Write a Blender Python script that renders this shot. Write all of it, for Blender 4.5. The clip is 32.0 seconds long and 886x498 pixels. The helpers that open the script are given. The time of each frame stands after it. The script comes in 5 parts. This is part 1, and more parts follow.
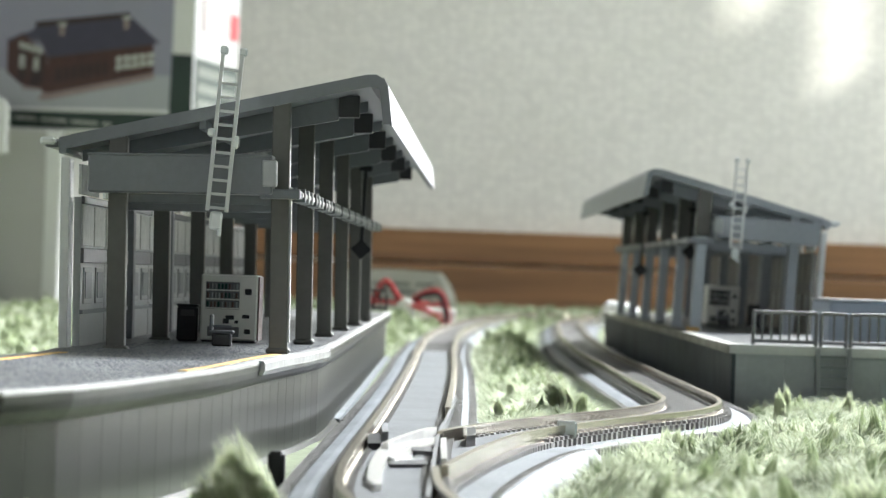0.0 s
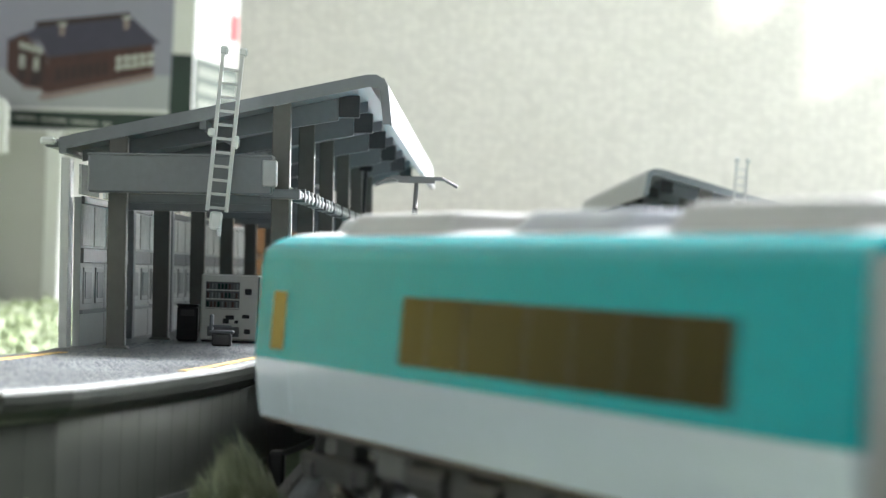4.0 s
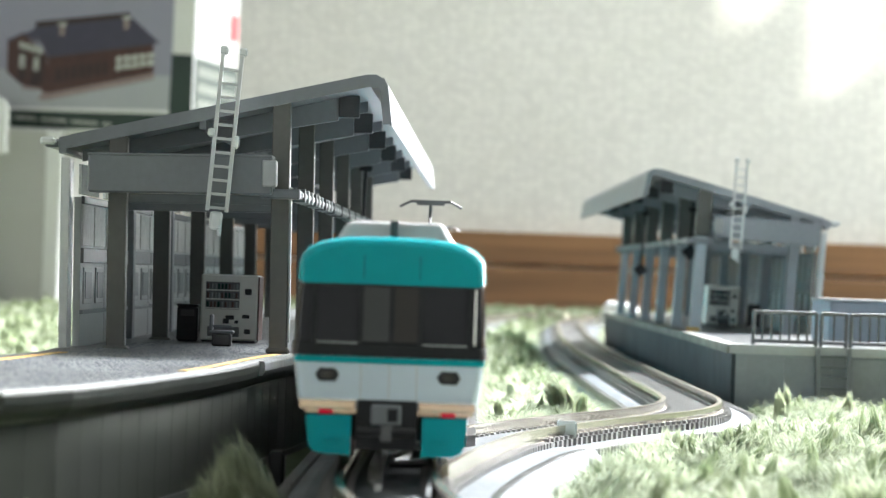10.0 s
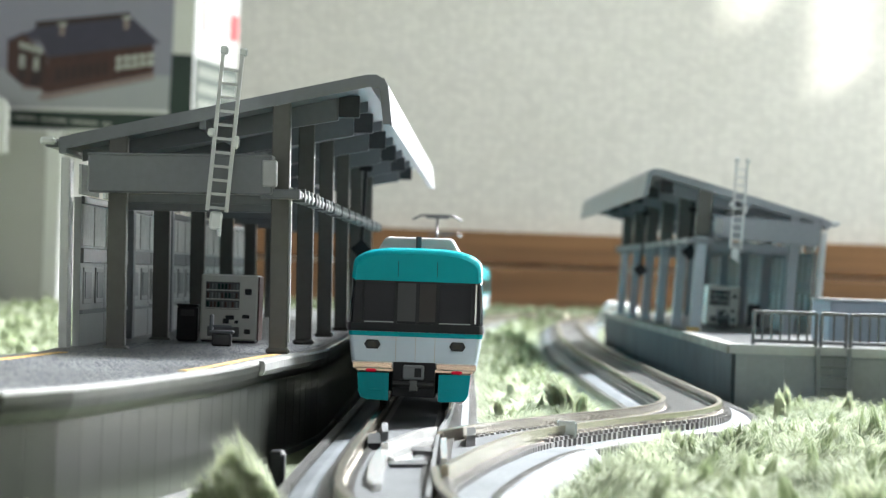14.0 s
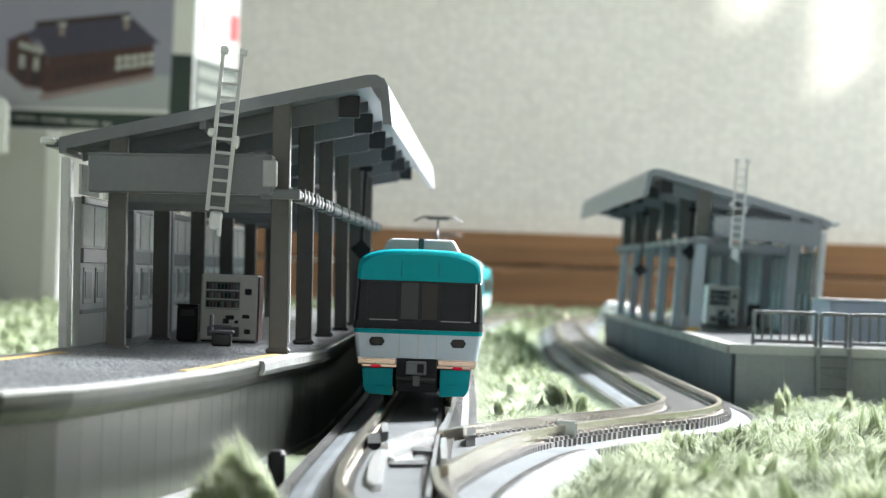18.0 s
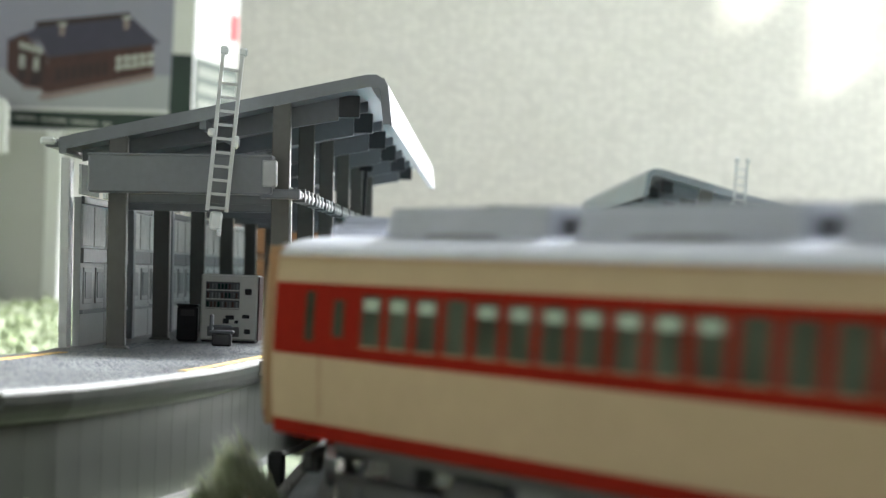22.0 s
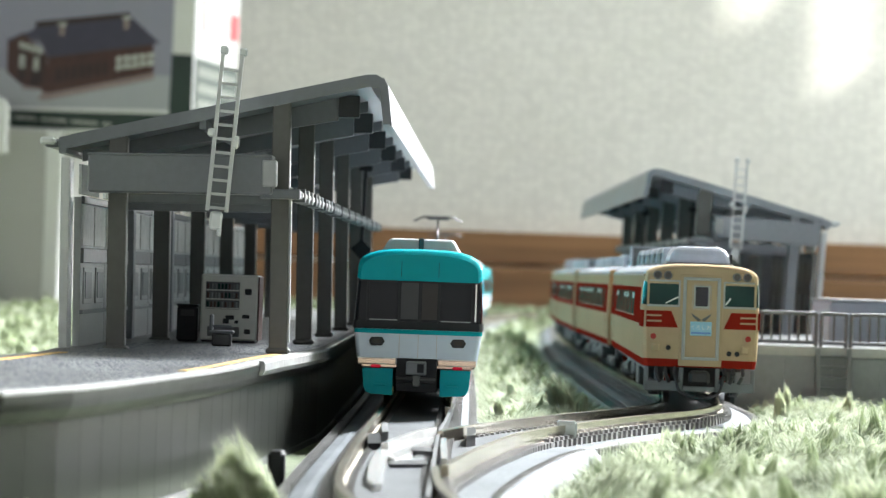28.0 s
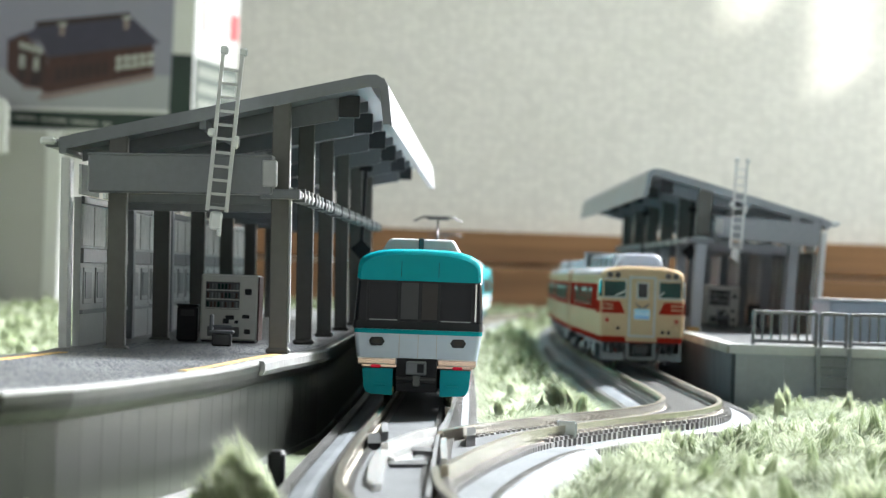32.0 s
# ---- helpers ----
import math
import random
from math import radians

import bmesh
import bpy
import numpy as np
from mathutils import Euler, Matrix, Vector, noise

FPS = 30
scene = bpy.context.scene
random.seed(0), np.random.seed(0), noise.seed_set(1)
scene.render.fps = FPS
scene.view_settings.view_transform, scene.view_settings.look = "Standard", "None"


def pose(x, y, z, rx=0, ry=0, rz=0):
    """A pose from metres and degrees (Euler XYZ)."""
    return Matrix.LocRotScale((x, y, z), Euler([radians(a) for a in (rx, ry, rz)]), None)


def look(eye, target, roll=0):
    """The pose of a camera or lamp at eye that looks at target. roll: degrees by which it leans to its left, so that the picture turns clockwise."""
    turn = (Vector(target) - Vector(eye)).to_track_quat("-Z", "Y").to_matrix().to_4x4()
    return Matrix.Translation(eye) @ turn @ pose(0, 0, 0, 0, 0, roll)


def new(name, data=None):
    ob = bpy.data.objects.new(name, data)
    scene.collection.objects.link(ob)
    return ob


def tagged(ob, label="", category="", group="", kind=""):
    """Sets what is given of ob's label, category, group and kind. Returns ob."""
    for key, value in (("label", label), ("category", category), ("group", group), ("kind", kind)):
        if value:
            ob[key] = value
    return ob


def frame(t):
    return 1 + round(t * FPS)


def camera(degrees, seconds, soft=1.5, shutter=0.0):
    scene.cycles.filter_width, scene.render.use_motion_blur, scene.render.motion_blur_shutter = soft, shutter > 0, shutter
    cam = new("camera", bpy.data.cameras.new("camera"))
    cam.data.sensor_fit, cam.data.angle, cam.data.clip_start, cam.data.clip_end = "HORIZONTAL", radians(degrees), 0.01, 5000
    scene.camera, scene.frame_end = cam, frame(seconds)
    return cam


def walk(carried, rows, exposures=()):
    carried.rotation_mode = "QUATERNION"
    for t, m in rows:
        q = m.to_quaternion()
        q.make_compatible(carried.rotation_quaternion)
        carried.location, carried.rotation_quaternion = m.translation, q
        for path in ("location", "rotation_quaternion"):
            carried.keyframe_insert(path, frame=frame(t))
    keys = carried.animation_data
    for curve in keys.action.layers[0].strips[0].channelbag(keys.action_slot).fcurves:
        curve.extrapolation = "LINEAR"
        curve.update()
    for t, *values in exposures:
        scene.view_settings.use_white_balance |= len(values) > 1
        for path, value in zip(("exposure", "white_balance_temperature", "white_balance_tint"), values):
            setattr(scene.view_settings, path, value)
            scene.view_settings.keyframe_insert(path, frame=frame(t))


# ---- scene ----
cam = camera(17.15, 32.0, soft=1.3, shutter=0.5)
EYE = pose(0, 0, 0.0265, 90.463, 0, 0) @ pose(0, 0, 0, 0, 0, 2.0)
walk(cam, [(0.0, EYE), (32.0, EYE)], exposures=[(0.0, 0.08), (1.0, 0.2), (2.0, 0.27), (3.0, 0.48), (5.5, 0.58), (8.0, 0.55), (10.0, 0.45), (12.0, 0.32),
                                                     (14.0, 0.26), (21.0, 0.24), (22.0, 0.42), (23.0, 0.48), (24.0, 0.44), (24.8, 0.26), (25.2, 0.1), (25.5, 0.05), (27.0, 0.2), (28.0, 0.26), (32.0, 0.26)])
cam.data.dof.use_dof = True
cam.data.dof.focus_distance = 0.43
cam.data.dof.aperture_fstop = 80.0

# ---- light: a bright window beside the layout, sun through its corner ----
world = bpy.data.worlds.new("sky")
scene.world = world
world.use_nodes = True
wn = world.node_tree.nodes
sky = wn.new("ShaderNodeTexSky")
sky.sky_type, sky.sun_disc = "NISHITA", False
sky.sun_elevation, sky.sun_rotation = radians(30), radians(135)
world.node_tree.links.new(sky.outputs[0], wn["Background"].inputs[0])
wn["Background"].inputs[1].default_value = 0.1
sun = new("sun", bpy.data.lights.new("sun", "SUN"))
sun.data.energy, sun.data.angle, sun.data.color = 5.0, radians(1.3), (1.0, 0.96, 0.88)
sun.matrix_basis = look((0.70, -0.50, 0.42), (0, 0, 0))
pane = new("window_light", bpy.data.lights.new("window_light", "AREA"))
pane.data.shape, pane.data.size, pane.data.size_y = "RECTANGLE", 0.60, 0.70
pane.data.energy, pane.data.color = 34.0, (0.91, 0.945, 1.0)
pane.matrix_basis = look((0.944, 1.60, 0.75), (0.0, 0.75, 0.20))
low_sun = new("window_glow", bpy.data.lights.new("window_glow", "AREA"))
low_sun.data.shape, low_sun.data.size, low_sun.data.size_y = "RECTANGLE", 0.5, 0.6
low_sun.data.energy, low_sun.data.color, low_sun.data.spread = 30.0, (0.95, 0.98, 1.0), radians(56)
low_sun.matrix_basis = look((0.94, 1.88, 1.32), (0.04, 0.50, 0.0))

# added lamp out of view, kept small and bright for glare on car sides
back_pane = new("added_north_lamp", bpy.data.lights.new("added_north_lamp", "AREA"))
back_pane.data.shape, back_pane.data.size, back_pane.data.size_y = "RECTANGLE", 0.26, 0.22
back_pane.data.energy, back_pane.data.color = 6.0, (0.95, 0.98, 1.0)
back_pane.matrix_basis = look((0.65, 2.125, 0.175), (0.65, 0.0, 0.175))

# ---- helpers: lengths below are in millimetres ----
MM = 0.001


def mm(x, y, z, rx=0, ry=0, rz=0):
    return pose(x * MM, y * MM, z * MM, rx, ry, rz)


def part(name, bm, material, parent=None, label="", at=None, smooth=False):
    me = bpy.data.meshes.new(name)
    if bm.verts:
        bmesh.ops.scale(bm, vec=(MM, MM, MM), verts=bm.verts)
        bmesh.ops.recalc_face_normals(bm, faces=bm.faces)
    bm.to_mesh(me)
    bm.free()
    if smooth:
        for p in me.polygons:
            p.use_smooth = True
    me.materials.append(material)
    ob = new(name, me)
    if parent is not None:
        ob.parent = parent
    if at is not None:
        ob.matrix_basis = at
    if label:
        ob["label"] = label
    return ob


def again(ob, name, at, parent=None, material=None):
    """One more piece on the same mesh."""
    o = new(name, ob.data)
    o.parent = parent if parent is not None else ob.parent
    o.matrix_basis = at
    return o


def thing(name, label, category, at=None, group="", kind=""):
    ob = new(name)
    ob.empty_display_size = 0.005
    if at is not None:
        ob.matrix_basis = at
    return tagged(ob, label, category, group, kind)


def box(x0, x1, y0, y1, z0, z1, bevel=0.0, bm=None, seg=1):
    b = bmesh.new()
    bmesh.ops.create_cube(b, size=1.0)
    for v in b.verts:
        v.co = Vector((x0 + (v.co.x + 0.5) * (x1 - x0), y0 + (v.co.y + 0.5) * (y1 - y0), z0 + (v.co.z + 0.5) * (z1 - z0)))
    if bevel:
        bmesh.ops.bevel(b, geom=list(b.edges), offset=bevel, segments=seg, affect="EDGES", profile=0.5)
    return b if bm is None else join(bm, b)


def join(bm, other):
    me = bpy.data.meshes.new("scratch")
    other.to_mesh(me)
    other.free()
    bm.from_mesh(me)
    bpy.data.meshes.remove(me)
    return bm


def rod(p, q, r, sides=8, r2=None):
    p, q = Vector(p), Vector(q)
    b = bmesh.new()
    bmesh.ops.create_cone(b, cap_ends=True, segments=sides, radius1=r, radius2=r if r2 is None else r2, depth=(q - p).length)
    b.transform(Matrix.Translation((p + q) / 2) @ (q - p).to_track_quat("Z", "Y").to_matrix().to_4x4())
    return b


def prism(outline, a, b, axis="y"):
    """A flat outline of (u, v) pushed out from a to b. axis y: u, v are x, z; x: y, z; z: x, y."""
    bm = bmesh.new()
    place = {"y": lambda u, v, w: (u, w, v), "x": lambda u, v, w: (w, u, v), "z": lambda u, v, w: (u, v, w)}[axis]
    lo = [bm.verts.new(place(u, v, a)) for u, v in outline]
    hi = [bm.verts.new(place(u, v, b)) for u, v in outline]
    bm.faces.new(lo)
    bm.faces.new(hi)
    n = len(outline)
    for i in range(n):
        bm.faces.new((lo[i], lo[(i + 1) % n], hi[(i + 1) % n], hi[i]))
    return bm


def loft(rings, caps=True):
    bm = bmesh.new()
    rows = [[bm.verts.new(p) for p in ring] for ring in rings]
    n = len(rows[0])
    for a, b in zip(rows, rows[1:]):
        for i in range(n):
            bm.faces.new((a[i], a[(i + 1) % n], b[(i + 1) % n], b[i]))
    if caps:
        bm.faces.new(rows[0])
        bm.faces.new(list(reversed(rows[-1])))
    return bm


def ribbon(line, profile):
    """Sweeps an open or closed profile of (offset to the right, z) along a line of (x, y)."""
    p = np.array(line, float)
    d = np.gradient(p, axis=0)
    d /= np.linalg.norm(d, axis=1)[:, None]
    rings = []
    for (x, y), (dx, dy) in zip(p, d):
        rings.append([(x + dy * o, y - dx * o, z) for o, z in profile])
    return loft(rings)


def tube(points, r, sides=6, steps=6):
    pts = [Vector(p) for p in points]
    pts = [pts[0] * 2 - pts[1]] + pts + [pts[-1] * 2 - pts[-2]]
    line = []
    for i in range(1, len(pts) - 2):
        a, b, c, d = pts[i - 1:i + 3]
        for k in range(steps):
            t = k / steps
            line.append(0.5 * (2 * b + (c - a) * t + (2 * a - 5 * b + 4 * c - d) * t * t + (3 * b - a - 3 * c + d) * t ** 3))
    line.append(pts[-2])
    rings = []
    for i, p in enumerate(line):
        way = (line[min(i + 1, len(line) - 1)] - line[max(i - 1, 0)]).normalized()
        u = way.cross(Vector((0.31, 0.2, 0.93))).normalized()
        v = way.cross(u)
        rings.append([p + (u * math.cos(a) + v * math.sin(a)) * r for a in [math.tau * k / sides for k in range(sides)]])
    return loft(rings)


# ---- materials ----
def material(name, color, rough=0.5, metal=0.0, spread=0.12, grain=600.0, bump=0.0, second=None, coat=0.0, stain=40.0, glow=0.0, spec=None, stretch=None):
    m = bpy.data.materials.new(name)
    m.use_nodes = True
    n, l = m.node_tree.nodes, m.node_tree.links
    b = n["Principled BSDF"]
    b.inputs["Roughness"].default_value, b.inputs["Metallic"].default_value = rough, metal
    b.inputs["Coat Weight"].default_value, b.inputs["Coat Roughness"].default_value = coat, 0.1
    if spec is not None:
        b.inputs["Specular IOR Level"].default_value = spec
    co = n.new("ShaderNodeTexCoord")
    src = co.outputs["Object"]
    if stretch:
        mp = n.new("ShaderNodeMapping")
        mp.inputs["Scale"].default_value = stretch
        l.new(src, mp.inputs[0])
        src = mp.outputs[0]
    fine, wide = n.new("ShaderNodeTexNoise"), n.new("ShaderNodeTexNoise")
    fine.inputs["Scale"].default_value, wide.inputs["Scale"].default_value = grain, stain
    fine.inputs["Detail"].default_value = 4.0
    for t in (fine, wide):
        l.new(src, t.inputs["Vector"])
    mix = n.new("ShaderNodeMix")
    mix.data_type = "RGBA"
    dark = second if second else [c * (1 - spread) for c in color]
    light = [min(1.0, c * (1 + spread * 0.6)) for c in color]
    mix.inputs[6].default_value, mix.inputs[7].default_value = (*dark, 1), (*light, 1)
    add = n.new("ShaderNodeMath")
    add.operation = "ADD"
    half = n.new("ShaderNodeMath")
    half.operation = "MULTIPLY"
    half.inputs[1].default_value = 0.5
    l.new(fine.outputs[0], add.inputs[0])
    l.new(wide.outputs[0], add.inputs[1])
    l.new(add.outputs[0], half.inputs[0])
    ramp = n.new("ShaderNodeMapRange")
    ramp.inputs[1].default_value, ramp.inputs[2].default_value = 0.32, 0.68
    l.new(half.outputs[0], ramp.inputs[0])
    l.new(ramp.outputs[0], mix.inputs[0])
    l.new(mix.outputs[2], b.inputs["Base Color"])
    if bump:
        bp = n.new("ShaderNodeBump")
        bp.inputs["Strength"].default_value = min(1.0, bump)
        bp.inputs["Distance"].default_value = 0.0003
        l.new(fine.outputs[0], bp.inputs["Height"])
        l.new(bp.outputs[0], b.inputs["Normal"])
    if glow:
        b.inputs["Emission Color"].default_value = (*color, 1)
        b.inputs["Emission Strength"].default_value = glow
    return m


DARK_GREY = material("dark_grey_platform", (0.036, 0.039, 0.034), 0.3, spread=0.35, grain=260, stain=35, bump=0.05, spec=0.32)
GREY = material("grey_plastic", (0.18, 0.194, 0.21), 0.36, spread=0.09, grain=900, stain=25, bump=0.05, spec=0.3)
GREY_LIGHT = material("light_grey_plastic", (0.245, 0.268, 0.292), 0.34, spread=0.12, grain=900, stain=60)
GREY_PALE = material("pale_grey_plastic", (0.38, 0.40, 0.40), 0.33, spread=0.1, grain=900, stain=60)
# one canopy plastic in two colours: brown-grey painted as shaded, pale blue as lit
POST_SHADED = material("shaded_brown_grey_plastic", (0.115, 0.115, 0.106), 0.36, spread=0.12, grain=800, stain=40, spec=0.3)
POST_LIT = material("lit_pale_blue_grey_plastic", (0.42, 0.47, 0.52), 0.36, spread=0.08, grain=800, stain=40)
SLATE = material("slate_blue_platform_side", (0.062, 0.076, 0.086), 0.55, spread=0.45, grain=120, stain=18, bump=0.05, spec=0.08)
MOSSY = material("mossy_platform_edge", (0.22, 0.225, 0.19), 0.6, spread=0.6, grain=300, stain=60, bump=0.5)
RAFTER_END = material("dark_grey_rafter_end", (0.06, 0.062, 0.066), 0.45, spread=0.15, spec=0.2)
BLACK = material("black_plastic", (0.018, 0.019, 0.022), 0.4, spread=0.3, spec=0.2)
PAVED = material("platform_paving", (0.12, 0.125, 0.13), 0.28, spread=0.95, grain=2200, stain=50, bump=1.0, spec=0.3)
# the edge's window glare is put into this pale colour
COPING = material("glare_pale_platform_edge", (0.55, 0.555, 0.55), 0.2, spread=0.2, grain=900, stain=90)
YELLOW = material("yellow_paint", (0.62, 0.38, 0.10), 0.5, spread=0.3)
BALLAST = material("grey_roadbed", (0.15, 0.165, 0.18), 0.5, spread=0.45, grain=1500, stain=60, bump=0.5, spec=0.15)
DECK = material("grey_switch_deck", (0.11, 0.118, 0.125), 0.55, spread=0.3, grain=900, stain=90, bump=0.3, spec=0.12)
SLEEPER = material("brown_black_sleeper", (0.17, 0.168, 0.165), 0.35, spread=0.4)
RAIL = material("nickel_rail", (0.50, 0.46, 0.38), 0.25, metal=1.0, spread=0.2)
EARTH = material("mat_green", (0.11, 0.14, 0.07), 0.9, spread=0.5, grain=400, stain=30, bump=0.5)
WOOD = material("brown_wood", (0.24, 0.125, 0.055), 0.45, spread=0.5, grain=120, stain=14, bump=0.1, stretch=(0.06, 1, 1.6))
TEAL = material("teal_paint", (0.006, 0.35, 0.40), 0.2, spread=0.05, spec=0.09)
WHITE = material("white_train_paint", (0.60, 0.70, 0.80), 0.25, spread=0.04, coat=0.2)
ROOF_GREY = material("silver_grey_train_roof", (0.52, 0.55, 0.63), 0.25, metal=0.2, spread=0.12)
END_GREY = material("pale_grey_train_end", (0.5, 0.5, 0.5), 0.5, spread=0.1)
GLASS = material("dark_tinted_window", (0.010, 0.011, 0.014), 0.05, spread=0.2, spec=0.5)
WINDSCREEN = material("dark_windscreen", (0.014, 0.015, 0.018), 0.05, spread=0.3, grain=90, stain=40, spec=0.22)
SCREEN_GREY = material("grey_cab_partition", (0.034, 0.035, 0.039), 0.3, spread=0.1)
SCREEN_BROWN = material("brown_cab_shadow", (0.014, 0.009, 0.008), 0.3, spread=0.2)
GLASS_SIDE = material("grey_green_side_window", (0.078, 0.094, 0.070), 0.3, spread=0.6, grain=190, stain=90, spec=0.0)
GLASS_GREEN = material("green_tinted_window", (0.040, 0.066, 0.046), 0.3, spread=0.6, grain=190, stain=90, spec=0.0)
CURTAIN = material("pale_green_blind", (0.35, 0.45, 0.36), 0.4, spread=0.2)
CREAM = material("cream_paint", (0.46, 0.348, 0.226), 0.4, spread=0.06, spec=0.0)
CREAM_DARK = material("ochre_end_paint", (0.32, 0.18, 0.08), 0.4, spread=0.1)
RED = material("dark_red_paint", (0.25, 0.020, 0.012), 0.4, spread=0.1, spec=0.0)
# roof grey darkened to paint the shaded sides of the long units
UNIT_SHADE = material("shaded_blue_grey_roof_unit", (0.36, 0.385, 0.45), 0.4, spread=0.15)
UNDER = material("dark_underframe", (0.03, 0.031, 0.034), 0.45, spread=0.5)
UNDER_GREY = material("grey_underframe", (0.115, 0.12, 0.125), 0.45, spread=0.3)
COPPER = material("copper_strip", (0.80, 0.58, 0.46), 0.2, metal=1.0, spread=0.1)
LILAC = material("lilac_print", (0.13, 0.25, 0.60), 0.35, spread=0.1)
SKY_BLUE = material("light_blue_sign", (0.30, 0.55, 0.72), 0.35, spread=0.1)
LAMP_OFF = material("dark_lamp_glass", (0.035, 0.028, 0.024), 0.1, spread=0.2, coat=0.4)
TAIL = material("red_tail_lamp", (0.45, 0.01, 0.03), 0.2, spread=0.05, glow=0.3)
TAIL_DIM = material("dim_red_tail_lamp", (0.32, 0.03, 0.025), 0.2, spread=0.05, glow=0.05)
CHROME = material("bright_metal", (0.75, 0.74, 0.72), 0.2, metal=1.0, spread=0.1)
PAPER = material("white_card", (0.78, 0.79, 0.78), 0.6, spread=0.05)
PALE_BLUE = material("pale_blue_plastic", (0.34, 0.40, 0.49), 0.5, spread=0.08)
FROG = material("shiny_white_metal", (0.80, 0.80, 0.78), 0.16, spread=0.08, coat=0.6)
CLEAR = material("pale_clear_plastic", (0.62, 0.66, 0.66), 0.12, spread=0.1, coat=0.5)
SHED_ROOF = material("printed_slate_blue", (0.045, 0.042, 0.075), 0.45, spread=0.15, grain=200)
SHED_WALL = material("printed_brown_wood", (0.062, 0.022, 0.017), 0.45, spread=0.3, grain=150)
SHED_DARK = material("printed_dark_brown", (0.03, 0.014, 0.012), 0.45, spread=0.3)
SHED_BASE = material("printed_stone_pink", (0.30, 0.23, 0.22), 0.45, spread=0.2)
BOX_SKY = material("printed_grey_blue", (0.30, 0.302, 0.385), 0.4, spread=0.1, stain=12)
BOX_GROUND = material("printed_pale_ground", (0.42, 0.44, 0.48), 0.4, spread=0.08, stain=12)
BOX_GREEN = material("printed_dark_green", (0.012, 0.035, 0.025), 0.4, spread=0.2)
BOX_RED = material("printed_red", (0.55, 0.04, 0.05), 0.4, spread=0.1)
INK = material("printed_ink", (0.05, 0.055, 0.05), 0.5, spread=0.2)
PALE_INK = material("printed_pale_ink", (0.5, 0.52, 0.48), 0.5, spread=0.1)
SIDE_INK = material("printed_grey_green", (0.27, 0.29, 0.25), 0.5, spread=0.2)
FROST = material("frosted_pane", (0.56, 0.56, 0.53), 0.5, spread=0.25, grain=900, stain=120, bump=0.3)
VENDING = material("off_white_vending_paint", (0.62, 0.62, 0.58), 0.35, spread=0.05)
LADDER_GREY = material("pale_ladder_plastic", (0.56, 0.58, 0.58), 0.35, spread=0.1)
CAB_GLASS = material("dark_teal_cab_glass", (0.02, 0.055, 0.05), 0.08, spread=0.5, grain=150, stain=90, spec=0.2)
WIRE_RED = material("red_wire", (0.45, 0.02, 0.03), 0.35, spread=0.1)
BOX_WHITE = material("grey_white_card", (0.50, 0.50, 0.48), 0.6, spread=0.06)


def wallpaper():
    m = bpy.data.materials.new("woven_wallpaper")
    m.use_nodes = True
    n, l = m.node_tree.nodes, m.node_tree.links
    b = n["Principled BSDF"]
    b.inputs["Roughness"].default_value = 0.75
    co, mp = n.new("ShaderNodeTexCoord"), n.new("ShaderNodeMapping")
    mp.inputs["Scale"].default_value = (0.5, 1, 1)
    l.new(co.outputs["Object"], mp.inputs[0])
    v, w = n.new("ShaderNodeTexVoronoi"), n.new("ShaderNodeTexNoise")
    v.inputs["Scale"].default_value, w.inputs["Scale"].default_value = 300.0, 9.0
    v.inputs["Randomness"].default_value = 0.62
    l.new(mp.outputs[0], v.inputs["Vector"])
    l.new(co.outputs["Object"], w.inputs["Vector"])
    mix = n.new("ShaderNodeMix")
    mix.data_type = "RGBA"
    mix.inputs[6].default_value, mix.inputs[7].default_value = (0.745, 0.738, 0.672, 1), (0.82, 0.815, 0.76, 1)
    l.new(w.outputs[0], mix.inputs[0])
    dots, weave = n.new("ShaderNodeMapRange"), n.new("ShaderNodeMix")
    dots.inputs[2].default_value, dots.inputs[3].default_value, dots.inputs[4].default_value = 0.7, 1.045, 0.84
    l.new(v.outputs["Distance"], dots.inputs[0])
    weave.data_type, weave.blend_type = "RGBA", "MULTIPLY"
    weave.inputs[0].default_value = 1.0
    l.new(mix.outputs[2], weave.inputs[6])
    l.new(dots.outputs[0], weave.inputs[7])
    l.new(weave.outputs[2], b.inputs["Base Color"])
    bp = n.new("ShaderNodeBump")
    bp.inputs["Strength"].default_value, bp.inputs["Distance"].default_value = 0.3, 0.001
    l.new(v.outputs["Distance"], bp.inputs["Height"])
    l.new(bp.outputs[0], b.inputs["Normal"])
    return m


WALL = wallpaper()
PLASTER = material("ceiling_plaster", (0.78, 0.78, 0.75), 0.8, spread=0.04, grain=60, stain=3)
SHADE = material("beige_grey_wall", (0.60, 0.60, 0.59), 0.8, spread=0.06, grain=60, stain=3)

OCHRE = material("ochre_reflected_panel", (0.34, 0.285, 0.06), 0.7, second=(0.20, 0.16, 0.04), grain=30, stain=4, stretch=(1, 1, 0.15))
CARPET = material("carpet", (0.28, 0.28, 0.29), 0.9, spread=0.2, grain=200, stain=6)

# ---- the room ----
def room(name, bm, mat, label):
    return tagged(part(name, bm, mat), label, "", kind="structure")


room("floor", box(-1050, 1050, -1000, 2200, -40, -14), CARPET, "grey carpeted room floor under the layout")
north = box(-1050, 515, 2100, 2200, -14, 2400)
box(515, 785, 2100, 2200, -14, 57, bm=north)
box(515, 785, 2100, 2200, 292, 2400, bm=north)
box(785, 1050, 2100, 2200, -14, 2400, bm=north)
room("wall_north", north, WALL, "off-white embossed wallpaper on the room wall")
room("wall_south", box(-1050, 1050, -1000, -900, -14, 2400), SHADE, "plain grey room wall")
room("wall_west", box(-1050, -950, -900, 2100, -14, 2400), SHADE, "plain grey room wall")
